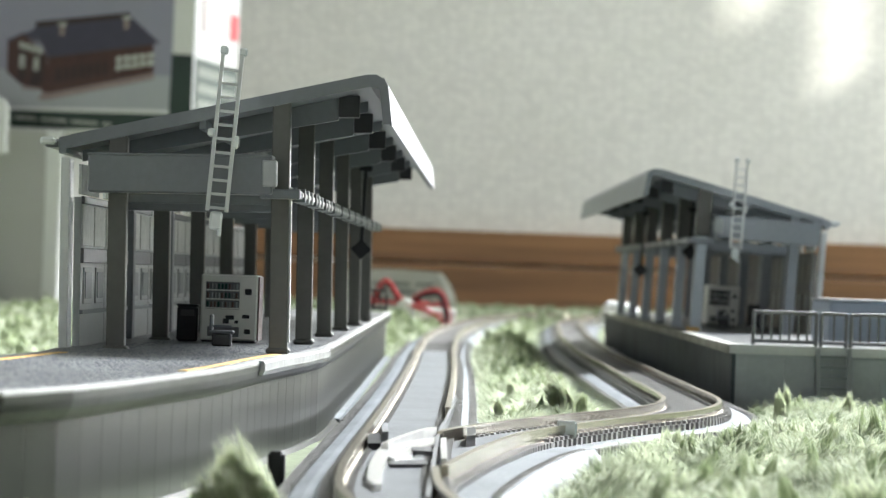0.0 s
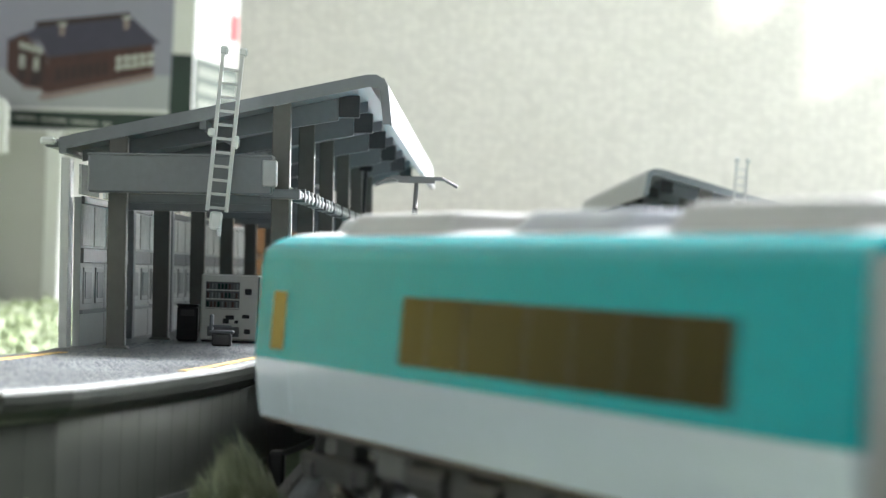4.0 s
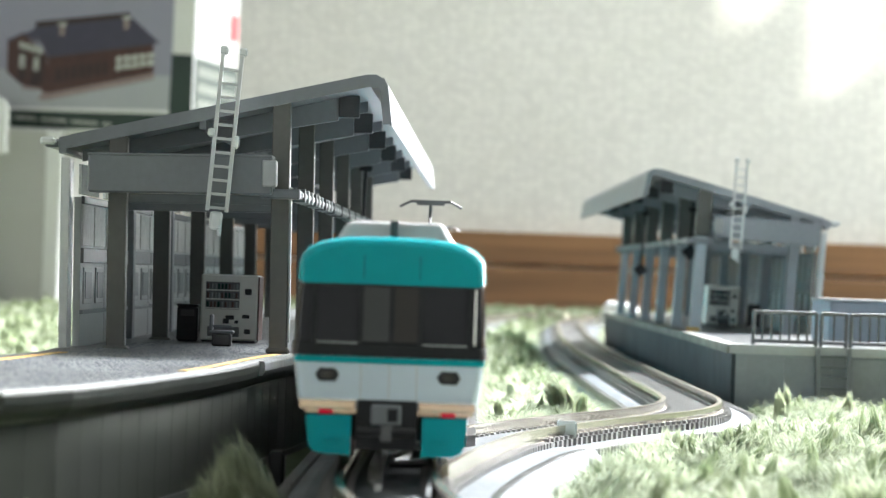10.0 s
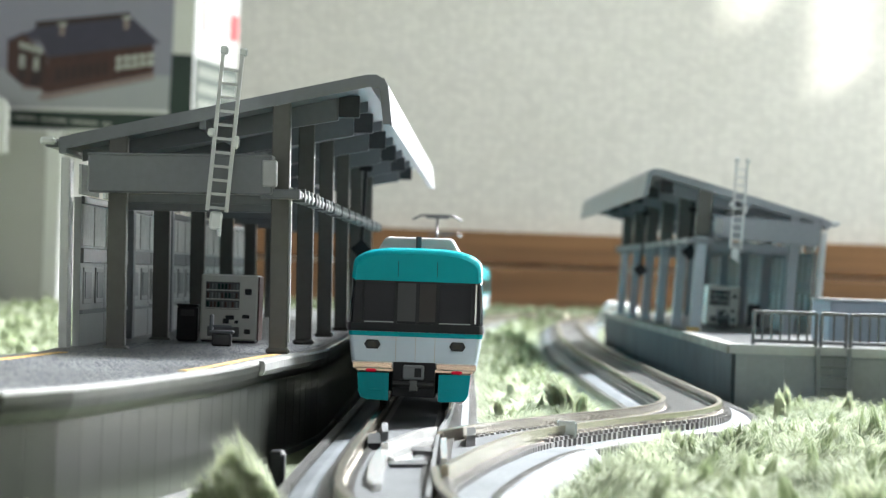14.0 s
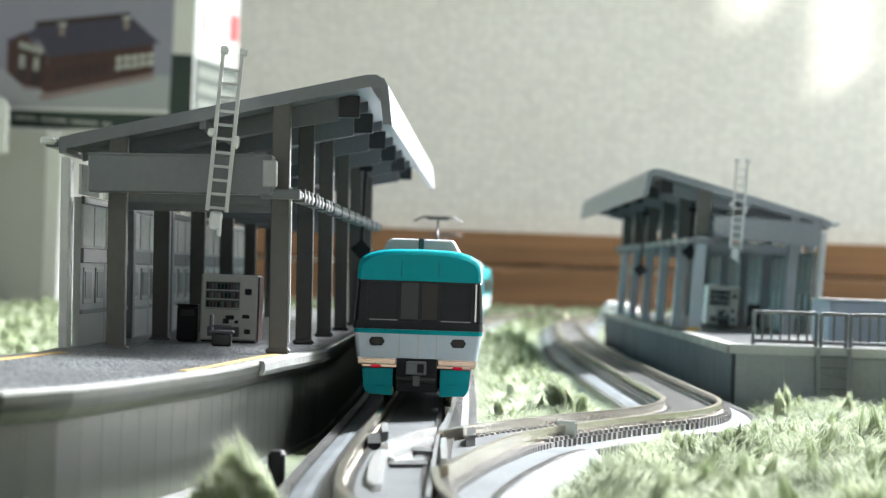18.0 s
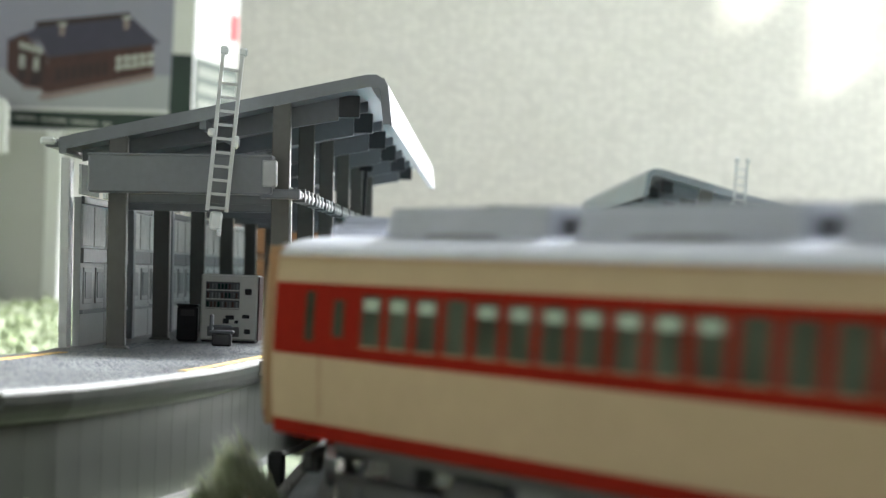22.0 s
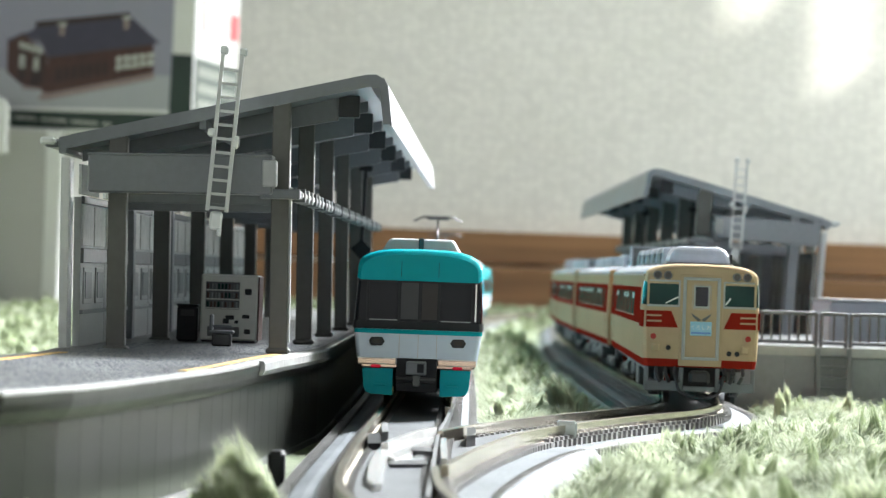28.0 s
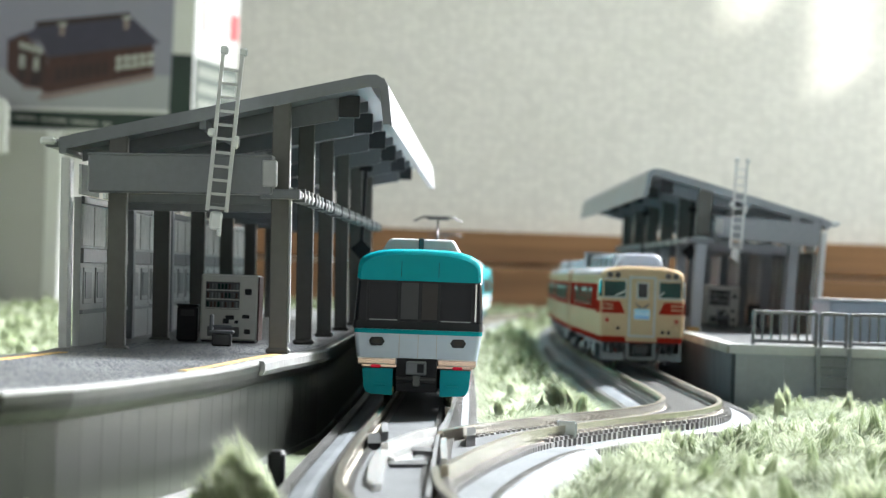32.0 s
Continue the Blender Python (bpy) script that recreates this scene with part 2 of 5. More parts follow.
# unseen panel, added so the train windows have something golden to reflect
room("unseen_ochre_panel", box(-950, -944, 980, 1940, -14, 620, 1.0), OCHRE, "unseen ochre panel added for the golden window reflections")
# the unseen wall on the window side: one wide window, and narrow gaps added to shape the sun patches on the far wall
SUN_SLOTS = ((188, 236, 214), (250, 299, 168), (309, 360, 126), (360, 460, 100), (460, 600, -10), (600, 740, -10), (740, 880, -10))
east = bmesh.new()
# the first cut is added to let sun onto the ochre panel
cuts = [(330, 590, 1130, 1560), (1180, 1550, 340, 1060)]
for x0, x1, z in SUN_SLOTS:
    k0, k1 = (950 - x0) / 0.70, (950 - x1) / 0.70
    cuts.append((2100 - 0.5 * k0, 2100 - 0.5 * k1, z + 0.42 * (k0 + k1) / 2, 1500))
y = -900
for y0, y1, z0, z1 in cuts:
    box(950, 962, y, y0, -14, 2400, bm=east)
    box(950, 962, y0, y1, -14, z0, bm=east)
    box(950, 962, y0, y1, z1, 2400, bm=east)
    y = y1
box(950, 962, y, 2100, -14, 2400, bm=east)
room("wall_east", east, PLASTER, "unseen off-white room wall, openings placed to shape the sunlight")
room("ceiling", box(-1050, 1050, -1000, 2200, 2400, 2450), PLASTER, "white plaster ceiling")
# unseen opening added to house the north lamp
win = thing("window_2", "unseen small window added round the north lamp", "", kind="structure")
part("pane", box(515, 785, 2150, 2154, 57, 292), PAPER, win)
for x in (515, 777):
    part("window_frame", box(x, x + 8, 2128, 2148, 57, 292, 1.0), PAPER, win)
win = thing("window_1", "wide window with frosted panes in a pale frame", "", kind="structure")
for i in range(2):
    part("pane", box(955, 958, 1180 + 185 * i, 1365 + 185 * i, 340, 1060), PAPER, win)
part("window_frame", box(949, 954, 1357, 1373, 340, 1060), PAPER, win)
skirt = thing("baseboard", "brown wooden skirting board along the wall", "", kind="structure")
part("board", box(-950, 950, 2086, 2100, 34, 57, 1.0), WOOD, skirt)
part("board", box(-950, 950, 2080, 2100, -14, 32, 1.5), WOOD, skirt)

room("ground", box(-420, 760, -160, 1960, -14, 0), EARTH, "green grass mat on the layout board")

# ---- the line of the tracks ----
def smooth(points, step=4.0):
    p = np.array(points, float)
    q = np.vstack([2 * p[0] - p[1], p, 2 * p[-1] - p[-2]])
    out = []
    for i in range(1, len(q) - 2):
        n = max(2, int(np.linalg.norm(q[i + 1] - q[i]) / step))
        t = np.linspace(0, 1, n, endpoint=False)[:, None]
        a, b, c, d = q[i - 1], q[i], q[i + 1], q[i + 2]
        out.append(0.5 * (2 * b + (c - a) * t + (2 * a - 5 * b + 4 * c - d) * t ** 2 + (3 * b - a - 3 * c + d) * t ** 3))
    out.append(p[-1:])
    return np.vstack(out)


class Line:
    """A track's centre line; distance 0 is where y is 300 near the points."""

    def __init__(self, points):
        self.p = smooth(points)
        d = np.r_[0, np.cumsum(np.linalg.norm(np.diff(self.p, axis=0), axis=1))]
        k = int(np.argmin(np.abs(self.p[:, 1] - 300) + 1e3 * (self.p[:, 0] > 30)))
        self.d = d - d[k]

    def at(self, s):
        return Vector((float(np.interp(s, self.d, self.p[:, 0])), float(np.interp(s, self.d, self.p[:, 1]))))

    def between(self, s0, s1, step=4.0):
        n = max(2, int((s1 - s0) / step))
        return [tuple(self.at(s)) for s in np.linspace(s0, s1, n)]


ARC = [(555.2, 1500), (555.2, 1100), (555.2, 700), (555.2, 450)]
ARC += [(275.2 - 280 * math.cos(radians(a)), 300 - 280 * math.sin(radians(a))) for a in range(180, 0, -6)]
MAIN = Line(ARC + [(-4.8, 300), (-4.6, 350), (-3.8, 410), (-3.1, 470), (-2.2, 560), (-1.2, 700), (-0.8, 835), (4.5, 1106), (26, 1445), (62, 1640), (150, 1760)])
LOOP = Line(ARC + [(-4.8, 300), (-2.6, 325), (1.8, 358), (8.5, 394), (22.8, 437), (34.6, 466), (41.2, 490), (44.4, 515), (45.0, 545),
                   (44.6, 620), (44.4, 700), (44.0, 800), (45, 900), (50, 1106), (66, 1440), (110, 1610), (190, 1700)])
RAIL_TOP = 6.0


# ---- track ----
def track(name, line, s0, s1, label, gap=None, right=13.0):
    t = thing(name, label, "railway track")
    pts = line.between(s0, s1)
    part("roadbed", ribbon(pts, [(-13.0, 0.05), (-10.0, 3.0), (-8.6, 3.3), (right * 0.66, 3.3), (right * 0.77, 3.0), (right, 0.05)]), BALLAST, t, "pale grey plastic roadbed")
    for side, run in [(-4.9, pts)] + [(4.9, q) for q in ([pts] if gap is None else [line.between(s0, gap[0]), line.between(gap[1], s1)])]:
        part("rail", ribbon(run, [(side - 0.75, 4.2), (side - 0.2, 4.5), (side - 0.42, 5.2), (side - 0.42, 6.0), (side + 0.42, 6.0), (side + 0.42, 5.2), (side + 0.2, 4.5), (side + 0.75, 4.2)]), RAIL, t)
    for side in (-11.0, right * 0.85):
        studs = bmesh.new()
        s = s0
        while s < min(s1, 700):
            p, q = line.at(s), line.at(s + 1)
            a = math.atan2(q.y - p.y, q.x - p.x) - math.pi / 2
            b = box(side - 0.6, side + 0.6, -0.42, 0.42, 1.2, 3.2)
            b.transform(Matrix.Translation((p.x, p.y, 0)) @ Matrix.Rotation(a, 4, "Z"))
            join(studs, b)
            s += 1.8
        tagged(part("roadbed_edge", studs, SLEEPER, t), kind="stuff")
    sleeper = None
    s, n = s0 + 1, 0
    rest = bmesh.new()
    while s < s1:
        p, q = line.at(s), line.at(s + 1)
        a = math.degrees(math.atan2(q.y - p.y, q.x - p.x)) - 90
        if -60 < s < 640:
            if sleeper is None:
                b = box(-7.0, 7.0, -0.55, 0.55, 3.2, 4.3)
                for x in (-6.1, -3.7, 3.7, 6.1):
                    box(x - 0.35, x + 0.35, -0.5, 0.5, 4.2, 4.75, bm=b)
                sleeper = part("sleeper", b, SLEEPER, t, at=mm(p.x, p.y, 0, 0, 0, a))
            else:
                again(sleeper, "sleeper", mm(p.x, p.y, 0, 0, 0, a))
        else:
            b = box(-7.6, 7.6, -0.85, 0.85, 3.2, 4.3)
            b.transform(Matrix.Translation((p.x, p.y, 0)) @ Matrix.Rotation(radians(a), 4, "Z"))
            join(rest, b)
        s += 2.6
    tagged(part("sleeper_run", rest, SLEEPER, t), kind="stuff")
    return t


track("railway_track", MAIN, -640, float(MAIN.d[-1]), "main railway track on grey roadbed with nickel rails", (12, 150), 10.4)
track("railway_track", LOOP, 96, float(LOOP.d[-1]), "loop railway track on grey roadbed with nickel rails")

# the points where the loop leaves the main track
points = thing("track_switch", "grey plastic track switch with nickel rails and frog", "track switch")
lead = LOOP.between(-30, 100, 3)
part("roadbed", ribbon(lead, [(-6.0, 3.0), (-5.5, 3.55), (12.0, 3.55), (14.5, 0.05)]), BALLAST, points)
part("closure_rail", ribbon(LOOP.between(14, 100, 3), [(4.35, 3.6), (4.5, 6.02), (5.3, 6.02), (5.45, 3.6)]), RAIL, points)
part("closure_rail", ribbon(LOOP.between(80, 130, 3), [(-5.45, 3.6), (-5.3, 6.02), (-4.5, 6.02), (-4.35, 3.6)]), RAIL, points)
part("deck", ribbon(MAIN.between(-30, 520, 4), [(-4.0, 3.3), (-4.0, 4.5), (4.0, 4.5), (4.0, 3.3)]), DECK, points, "pale grey switch deck")
part("deck", ribbon(LOOP.between(40, 130, 4), [(-4.0, 3.3), (-4.0, 4.46), (4.0, 4.46), (4.0, 3.3)]), DECK, points)
part("frog_wing", prism([(-7.0, 302.4), (-7.3, 319.9), (-7.1, 345.3), (-6.5, 361.5), (-5.4, 346.2), (-5.6, 330.5), (-5.6, 311.7), (-5.3, 293.5), (-6.0, 292.4)], 3.6, 5.2, "z"), FROG, points, "shiny white frog wing")
part("frog_nose", prism([(-5.4, 339.8), (-3.5, 356.3), (-1.6, 371.9), (0.1, 383.2), (0.1, 366.8), (-1.4, 359.9), (-2.5, 351.2), (-3.7, 340.8), (-4.6, 334.1)], 3.6, 5.2, "z"), FROG, points, "shiny white frog nose")
part("frog_plate", prism([(-4.6, 340.3), (-2.4, 347.9), (-1.3, 352.9), (-1.3, 344.3), (-3.3, 338.0)], 3.6, 4.8, "z"), CLEAR, points)
part("check_block", prism([(0.5, 372.4), (1.3, 372.9), (1.3, 331.0), (0.6, 330.6)], 3.6, 5.6, "z"), FROG, points, "white check rail block")
part("flangeway", prism([(-5.2, 336.4), (-1.0, 338.7), (-1.0, 330.7), (-5.1, 328.5)], 4.0, 4.9, "z"), UNDER, points, "dark flangeway")
part("flangeway", prism([(-3.0, 356.1), (0.0, 355.5), (0.0, 347.7), (-2.9, 349.3)], 4.0, 5.3, "z"), UNDER, points)
part("frog_rail", ribbon(smooth([(-6.1, 352.1), (-5.0, 362.4), (-3.8, 372.1), (-2.1, 383.9), (-0.4, 392.0)], 4), [(-0.4, 3.6), (-0.4, 5.9), (0.4, 5.9), (0.4, 3.6)]), FROG, points)
part("switch_blade", ribbon(smooth([(3.0, 503.1), (1.5, 427.1), (0.3, 385.5), (-0.1, 342.7), (-0.4, 300.0), (-0.6, 273.5)], 5), [(-0.22, 3.6), (-0.22, 5.6), (0.22, 5.6), (0.22, 3.6)]), UNDER_GREY, points, "thin grey switch blade")
part("switch_block", prism([(-8.9, 379.2), (-7.4, 382.9), (-6.8, 360.3), (-8.3, 358.3)], 3.4, 5.4, "z"), BLACK, points)
part("fixing", prism([(-7.5, 400.9), (-6.7, 401.5), (-6.2, 378.9), (-7.0, 378.4)], 3.4, 5.8, "z"), UNDER_GREY, points)
part("switch_block", prism([(4.0, 393.5), (5.2, 394.3), (5.0, 376.3), (3.8, 373.0)], 3.4, 5.9, "z"), BLACK, points)
tie = stud = None
for k in range(62):
    p, q = LOOP.at(-26 + 2.0 * k), LOOP.at(-25 + 2.0 * k)
    m = mm(p.x, p.y, 0, 0, 0, math.degrees(math.atan2(q.y - p.y, q.x - p.x)) - 90)
    if tie is None:
        tie = part("sleeper_end", box(5.4, 7.0, -0.45, 0.45, 3.3, 4.3, 0.08), SLEEPER, points, at=m)
        stud = part("roadbed_stud", box(10.6, 11.6, -0.4, 0.4, 2.6, 3.7, 0.08), SLEEPER, points, at=m)
    else:
        again(tie, "sleeper_end", m)
        again(stud, "roadbed_stud", m)
part("switch_block", box(-19.2, -17.3, 336, 340, 0, 5.4, 0.4), BLACK, points)
part("rail_joiner", box(16.6, 19.4, 406.5, 409, 4.2, 6.6, 0.3), CLEAR, points)



# ---- trains: lengths along y, heights over the rail ----
class Shape:
    """The outline of a car across and how it draws in at a shaped end."""

    def __init__(self, side, crown, gutter, ends=(None, None), length=136.0):
        self.z = [p[1] for p in side]
        self.x = [p[0] for p in side]
        w = side[-1][0]
        for k in range(1, 7):
            a = math.pi / 2 * k / 6
            self.x.append(max(0.05, w * math.cos(a) ** 0.6))
            self.z.append(gutter + (crown - gutter) * math.sin(a))
        self.top, self.ends, self.length = crown, ends, length

    def width(self, z):
        return float(np.interp(z, self.z, self.x))

    def draw_in(self, y):
        """Width factor and drop of the crown at y."""
        for end, sign in ((0, 1), (1, -1)):
            if self.ends[end]:
                e = self.length / 2 - sign * y
                es, ws, ds = zip(*self.ends[end])
                if e < es[-1]:
                    return float(np.interp(e, es, ws)), float(np.interp(e, es, ds))
        return 1.0, 0.0

    def shell(self, z0, z1, y0=None, y1=None, grow=0.0):
        y0 = -self.length / 2 if y0 is None else y0
        y1 = self.length / 2 if y1 is None else y1
        ys = [y0, y1]
        for end, sign in ((0, 1), (1, -1)):
            if self.ends[end]:
                ys += [sign * (self.length / 2 - e[0]) for e in self.ends[end]]
        ys = sorted(y for y in set(round(v, 3) for v in ys) if y0 - 1e-6 <= y <= y1 + 1e-6)
        levels = [z0] + [z for z in self.z if z0 + 0.02 < z < z1 - 0.02] + [z1]
        if z1 - z0 > 4:
            levels = sorted(set(levels + [z0 + (z1 - z0) * k / 3 for k in (1, 2)]))
        rings = []
        for y in ys:
            f, drop = self.draw_in(y)
            right = []
            for z in levels:
                zz = z - drop * max(0.0, (z - 12.0) / (self.top - 12.0)) ** (2 - min(1.0, drop / 4))
                right.append((self.width(z) * f + grow, zz))
            yy = y + (grow if y == ys[-1] and y1 >= self.length / 2 else 0) - (grow if y == ys[0] and y0 <= -self.length / 2 else 0)
            rings.append([(x, yy, z) for x, z in right] + [(-x, yy, z) for x, z in reversed(right)])
        return loft(rings)

    def plate(self, side, y0, y1, z0, z1, out=0.08, bow=3):
        """A plate that lies on the side, following its slope."""
        zs = [z0 + (z1 - z0) * k / bow for k in range(bow + 1)]
        rings = []
        for y in (y0, y1):
            ring = [(side * (self.width(z) + out), y, z) for z in zs] + [(side * (self.width(z) - 0.3), y, z) for z in reversed(zs)]
            rings.append(ring)
        return loft(rings)


def plate_on_end(x0, x1, z0, z1, y, thick=0.25, bevel=0.0, sign=-1):
    return box(x0, x1, min(y, y + sign * thick), max(y, y + sign * thick), z0, z1, bevel)


def wheelset(parent, y, frame_mat=UNDER):
    b = part("bogie", box(-7.2, -5.9, y - 11, y + 11, 1.6, 3.6, 0.3), frame_mat, parent)
    more = bmesh.new()
    box(5.9, 7.2, -11, 11, 1.6, 3.6, 0.3, bm=more)
    box(-6, 6, -3, 3, 2.4, 5.8, 0.2, bm=more)
    for yy in (-7, 7):
        for x in (-7.5, 5.7):
            box(x, x + 1.8, yy - 1.4, yy + 1.4, 1.4, 3.0, 0.2, bm=more)
    for v in more.verts:
        v.co.y += y
    part("bogie_frame", more, frame_mat, b)
    for yy in (-7, 7):
        wheels = rod((-5.1, y + yy, 2.9), (-4.1, y + yy, 2.9), 2.9, 16)
        part("wheel", wheels, CHROME, b)
        part("wheel", rod((4.1, y + yy, 2.9), (5.1, y + yy, 2.9), 2.9, 16), CHROME, b)


def gear(parent, y0, y1, rng, mat=UNDER):
    """Boxes and tanks hung below the floor."""
    part("floor_frame", box(-8.2, 8.2, -56, 56, 5.6, 6.7), mat, parent)
    y = y0
    while y < y1 - 3:
        n = rng.uniform(4, 11)
        h = rng.uniform(2.0, 3.4)
        for side in (-1, 1):
            x0, x1 = sorted((side * 3.2, side * rng.uniform(7.2, 8.4)))
            if rng.random() < 0.25:
                part("air_tank", rod((side * 6.4, y, 3.8), (side * 6.4, min(y + n, y1), 3.8), 1.7, 10), mat, parent)
            else:
                part("equipment_box", box(x0, x1, y, min(y + n, y1), h, 5.7, 0.25), UNDER_GREY if rng.random() < 0.3 else mat, parent)
        y += n + rng.uniform(0.6, 2.0)


def roof_unit(parent, y, length, width, z0, z1, mat, name="roof_unit", taper=0.8, round_by=0.55):
    b = bmesh.new()
    bmesh.ops.create_cube(b, size=1.0)
    for v in b.verts:
        k = taper if v.co.z > 0 else 1.0
        v.co = Vector((v.co.x * width * k, v.co.y * length * (k * 0.5 + 0.5), z0 + (v.co.z + 0.5) * (z1 - z0)))
    bmesh.ops.bevel(b, geom=list(b.edges), offset=round_by, segments=3, affect="EDGES", profile=0.5)
    b.transform(Matrix.Translation((0, y, 0)))
    return part(name, b, mat, parent, smooth=False)


def pantograph(parent, y, z):
    p = part("pantograph", box(-4, 4, y - 3.5, y + 3.5, z, z + 0.5, 0.1), UNDER_GREY, parent, "grey raised pantograph")
    part("lower_arm", rod((0, y + 2.6, z + 0.4), (0, y - 5.0, z + 5.0), 0.45, 6), UNDER_GREY, p)
    part("upper_arm", rod((0, y - 5.0, z + 5.0), (0, y + 0.4, z + 9.2), 0.34, 6), UNDER_GREY, p)
    for k in (-0.9, 0.9):
        part("contact_strip", box(-3.6, 3.6, y + 0.4 + k - 0.35, y + 0.4 + k + 0.35, z + 9.1, z + 9.6), UNDER_GREY, p)
        for s in (-1, 1):
            part("horn", rod((s * 3.5, y + 0.4 + k, z + 9.4), (s * 5.6, y + 0.4 + k, z + 8.3), 0.24, 5), UNDER_GREY, p)
    part("strip_frame", box(-2.5, 2.5, y - 0.7, y + 1.5, z + 8.7, z + 9.1), UNDER_GREY, p)


TEAL_LEN, TEAL_STEP = 133.0, 138.0
NOSE = ((0.0, 0.93, 0.95), (0.2, 0.955, 0.6), (0.6, 0.975, 0.34), (1.3, 0.99, 0.14), (2.4, 1.0, 0.03), (3.6, 1.0, 0.0))
LONG_NOSE = ((0.0, 0.50, 11.2), (0.6, 0.64, 10.9), (2.0, 0.78, 10.1), (4.0, 0.87, 8.7), (8.0, 0.94, 5.2), (10.5, 0.97, 2.7), (13.0, 0.99, 1.0), (16.0, 1.0, 0.2), (19.0, 1.0, 0.0))
TEAL_SIDE = [(9.0, 6.4), (9.35, 8.5), (9.75, 12.0), (9.62, 15.0), (9.4, 19.0), (9.25, 21.3)]


def teal_cab(t, shape, e):
    """The cab end: e is -1 at the tail, 1 at the front. Built at the tail and turned for the front."""
    L = shape.length / 2
    y = -L
    out = []
    glass = shape.shell(12.95, 19.5, -L, -L + 4.6, 0.06)
    sill = shape.shell(11.75, 12.95, -L, -L + 5.4, 0.22)
    head = shape.shell(19.2, 19.5, -L, -L + 4.8, 0.14)
    line = shape.shell(11.05, 11.72, -L, -L + 4.2, 0.08)
    w = part("windscreen", glass, WINDSCREEN, t, "black wraparound windscreen")
    out += [w, part("windscreen_sill", sill, BLACK, t), part("windscreen_head", head, BLACK, t), part("waist_line", line, TEAL, t),
            part("visor", shape.shell(19.5, 24.0, -L, -L + 2.4, 0.2), TEAL, t)]
    for x in (-2.95, 0.2, 3.1):
        out.append(part("screen_pillar", plate_on_end(x - 0.2, x + 0.2, 13.0, 19.3, y - 0.06, 0.08), BLACK, w))
    # thin plates on the glass: grey partition tone, and painted brown cab shadow
    out.append(part("screen_tone_plate", plate_on_end(-2.7, -0.05, 13.3, 19.0, y - 0.06, 0.03), SCREEN_GREY, w))
    out.append(part("screen_tone_plate", plate_on_end(0.45, 2.85, 13.3, 19.0, y - 0.06, 0.03), SCREEN_BROWN, w))
    for x0, x1 in ((-7.4, -3.2), (3.4, 8.0)):
        out.append(part("screen_rim", plate_on_end(x0, x1, 13.05, 13.2, y - 0.06, 0.06), GREY_PALE, w))
        out.append(part("screen_rim", plate_on_end(x0, x1, 18.95, 19.1, y - 0.06, 0.05), UNDER_GREY, w))
    # bright strip modelled as the glass's vertical reflection
    out.append(part("screen_glint", plate_on_end(8.5, 8.75, 13.2, 19.0, y - 0.06, 0.08), CHROME, w))
    for x in (-7.7, 8.15):
        out.append(part("corner_pillar", plate_on_end(x - 0.25, x + 0.25, 13.0, 19.4, y - 0.05, 0.1), BLACK, w))
    for s in (-1, 1):
        hexa = [(s * 6.15 - 1.2, 9.85), (s * 6.15 - 0.8, 10.5), (s * 6.15 + 0.8, 10.5), (s * 6.15 + 1.2, 9.85), (s * 6.15 + 0.8, 9.2), (s * 6.15 - 0.8, 9.2)]
        lamp = part("headlight", prism(hexa, y - 0.14, y, "y"), BLACK, t)
        out.append(lamp)
        out.append(part("lens", plate_on_end(s * 6.15 - 0.6, s * 6.15 + 0.6, 9.5, 10.2, y - 0.1, 0.12, 0.02), LAMP_OFF, lamp))
        x0, x1 = sorted((s * 3.1, s * 8.95))
        out.append(part("copper_band", box(x0, x1, y - 0.35, y + 2.5, 6.35, 7.3, 0.15), COPPER, t))
        out.append(part("band_edge", box(x0, x1, y - 0.38, y + 0.2, 7.2, 7.4, 0.05), CHROME, t))
        x0, x1 = sorted((s * 5.4, s * 7.0))
        out.append(part("tail_light", box(x0, x1, y - 0.15, y + 0.6, 5.85, 6.3, 0.2), TAIL, t, "small red tail light"))
        sk = [(s * 3.6, 1.75), (s * 6.8, 1.85), (s * 7.6, 2.2), (s * 7.95, 2.9), (s * 8.2, 5.75), (s * 3.6, 5.75)]
        out.append(part("skirt", prism(sk, y + 0.2, y + 6.5, "y"), TEAL, t, "teal front skirt"))
        x0, x1 = sorted((s * 4.6, s * 6.3))
        out.append(part("skirt_step", box(x0, x1, y - 0.1, y + 0.3, 3.15, 3.4, 0.05), TEAL, t))
    # black plate proud of the face stands for the dark of the opening
    out.append(part("coupler_recess_shade", box(-3.05, 3.05, y - 0.14, y + 5, 2.4, 7.4, 0.05), BLACK, t))
    k = part("coupler", box(-1.6, 1.5, y - 0.9, y + 1.4, 4.9, 7.0, 0.2), GREY, t, "grey coupler")
    out += [k, part("coupler_pocket", box(0.1, 1.1, y - 1.0, y - 0.7, 5.3, 6.6), BLACK, k), part("coupler_stem", box(-0.6, 0.6, y - 0.6, y + 1, 3.2, 4.95, 0.15), UNDER_GREY, k),
            part("hose", rod((-3, y - 0.1, 4.2), (3, y - 0.1, 4.2), 0.5, 8), UNDER, t)]
    for x in (-2.75, 0.1, 2.9):
        out.append(part("panel_seam", plate_on_end(x - 0.05, x + 0.05, 7.5, 11.0, y, 0.03), END_GREY, t))
    for x in (-2.75, 2.9):
        out.append(part("panel_seam", plate_on_end(x - 0.04, x + 0.04, 19.7, 22.0, y - 0.2, 0.04), CAB_GLASS, t))
    if e > 0:
        for o in out:
            if o.parent == t:
                o.matrix_basis = Matrix.Rotation(math.pi, 4, "Z")


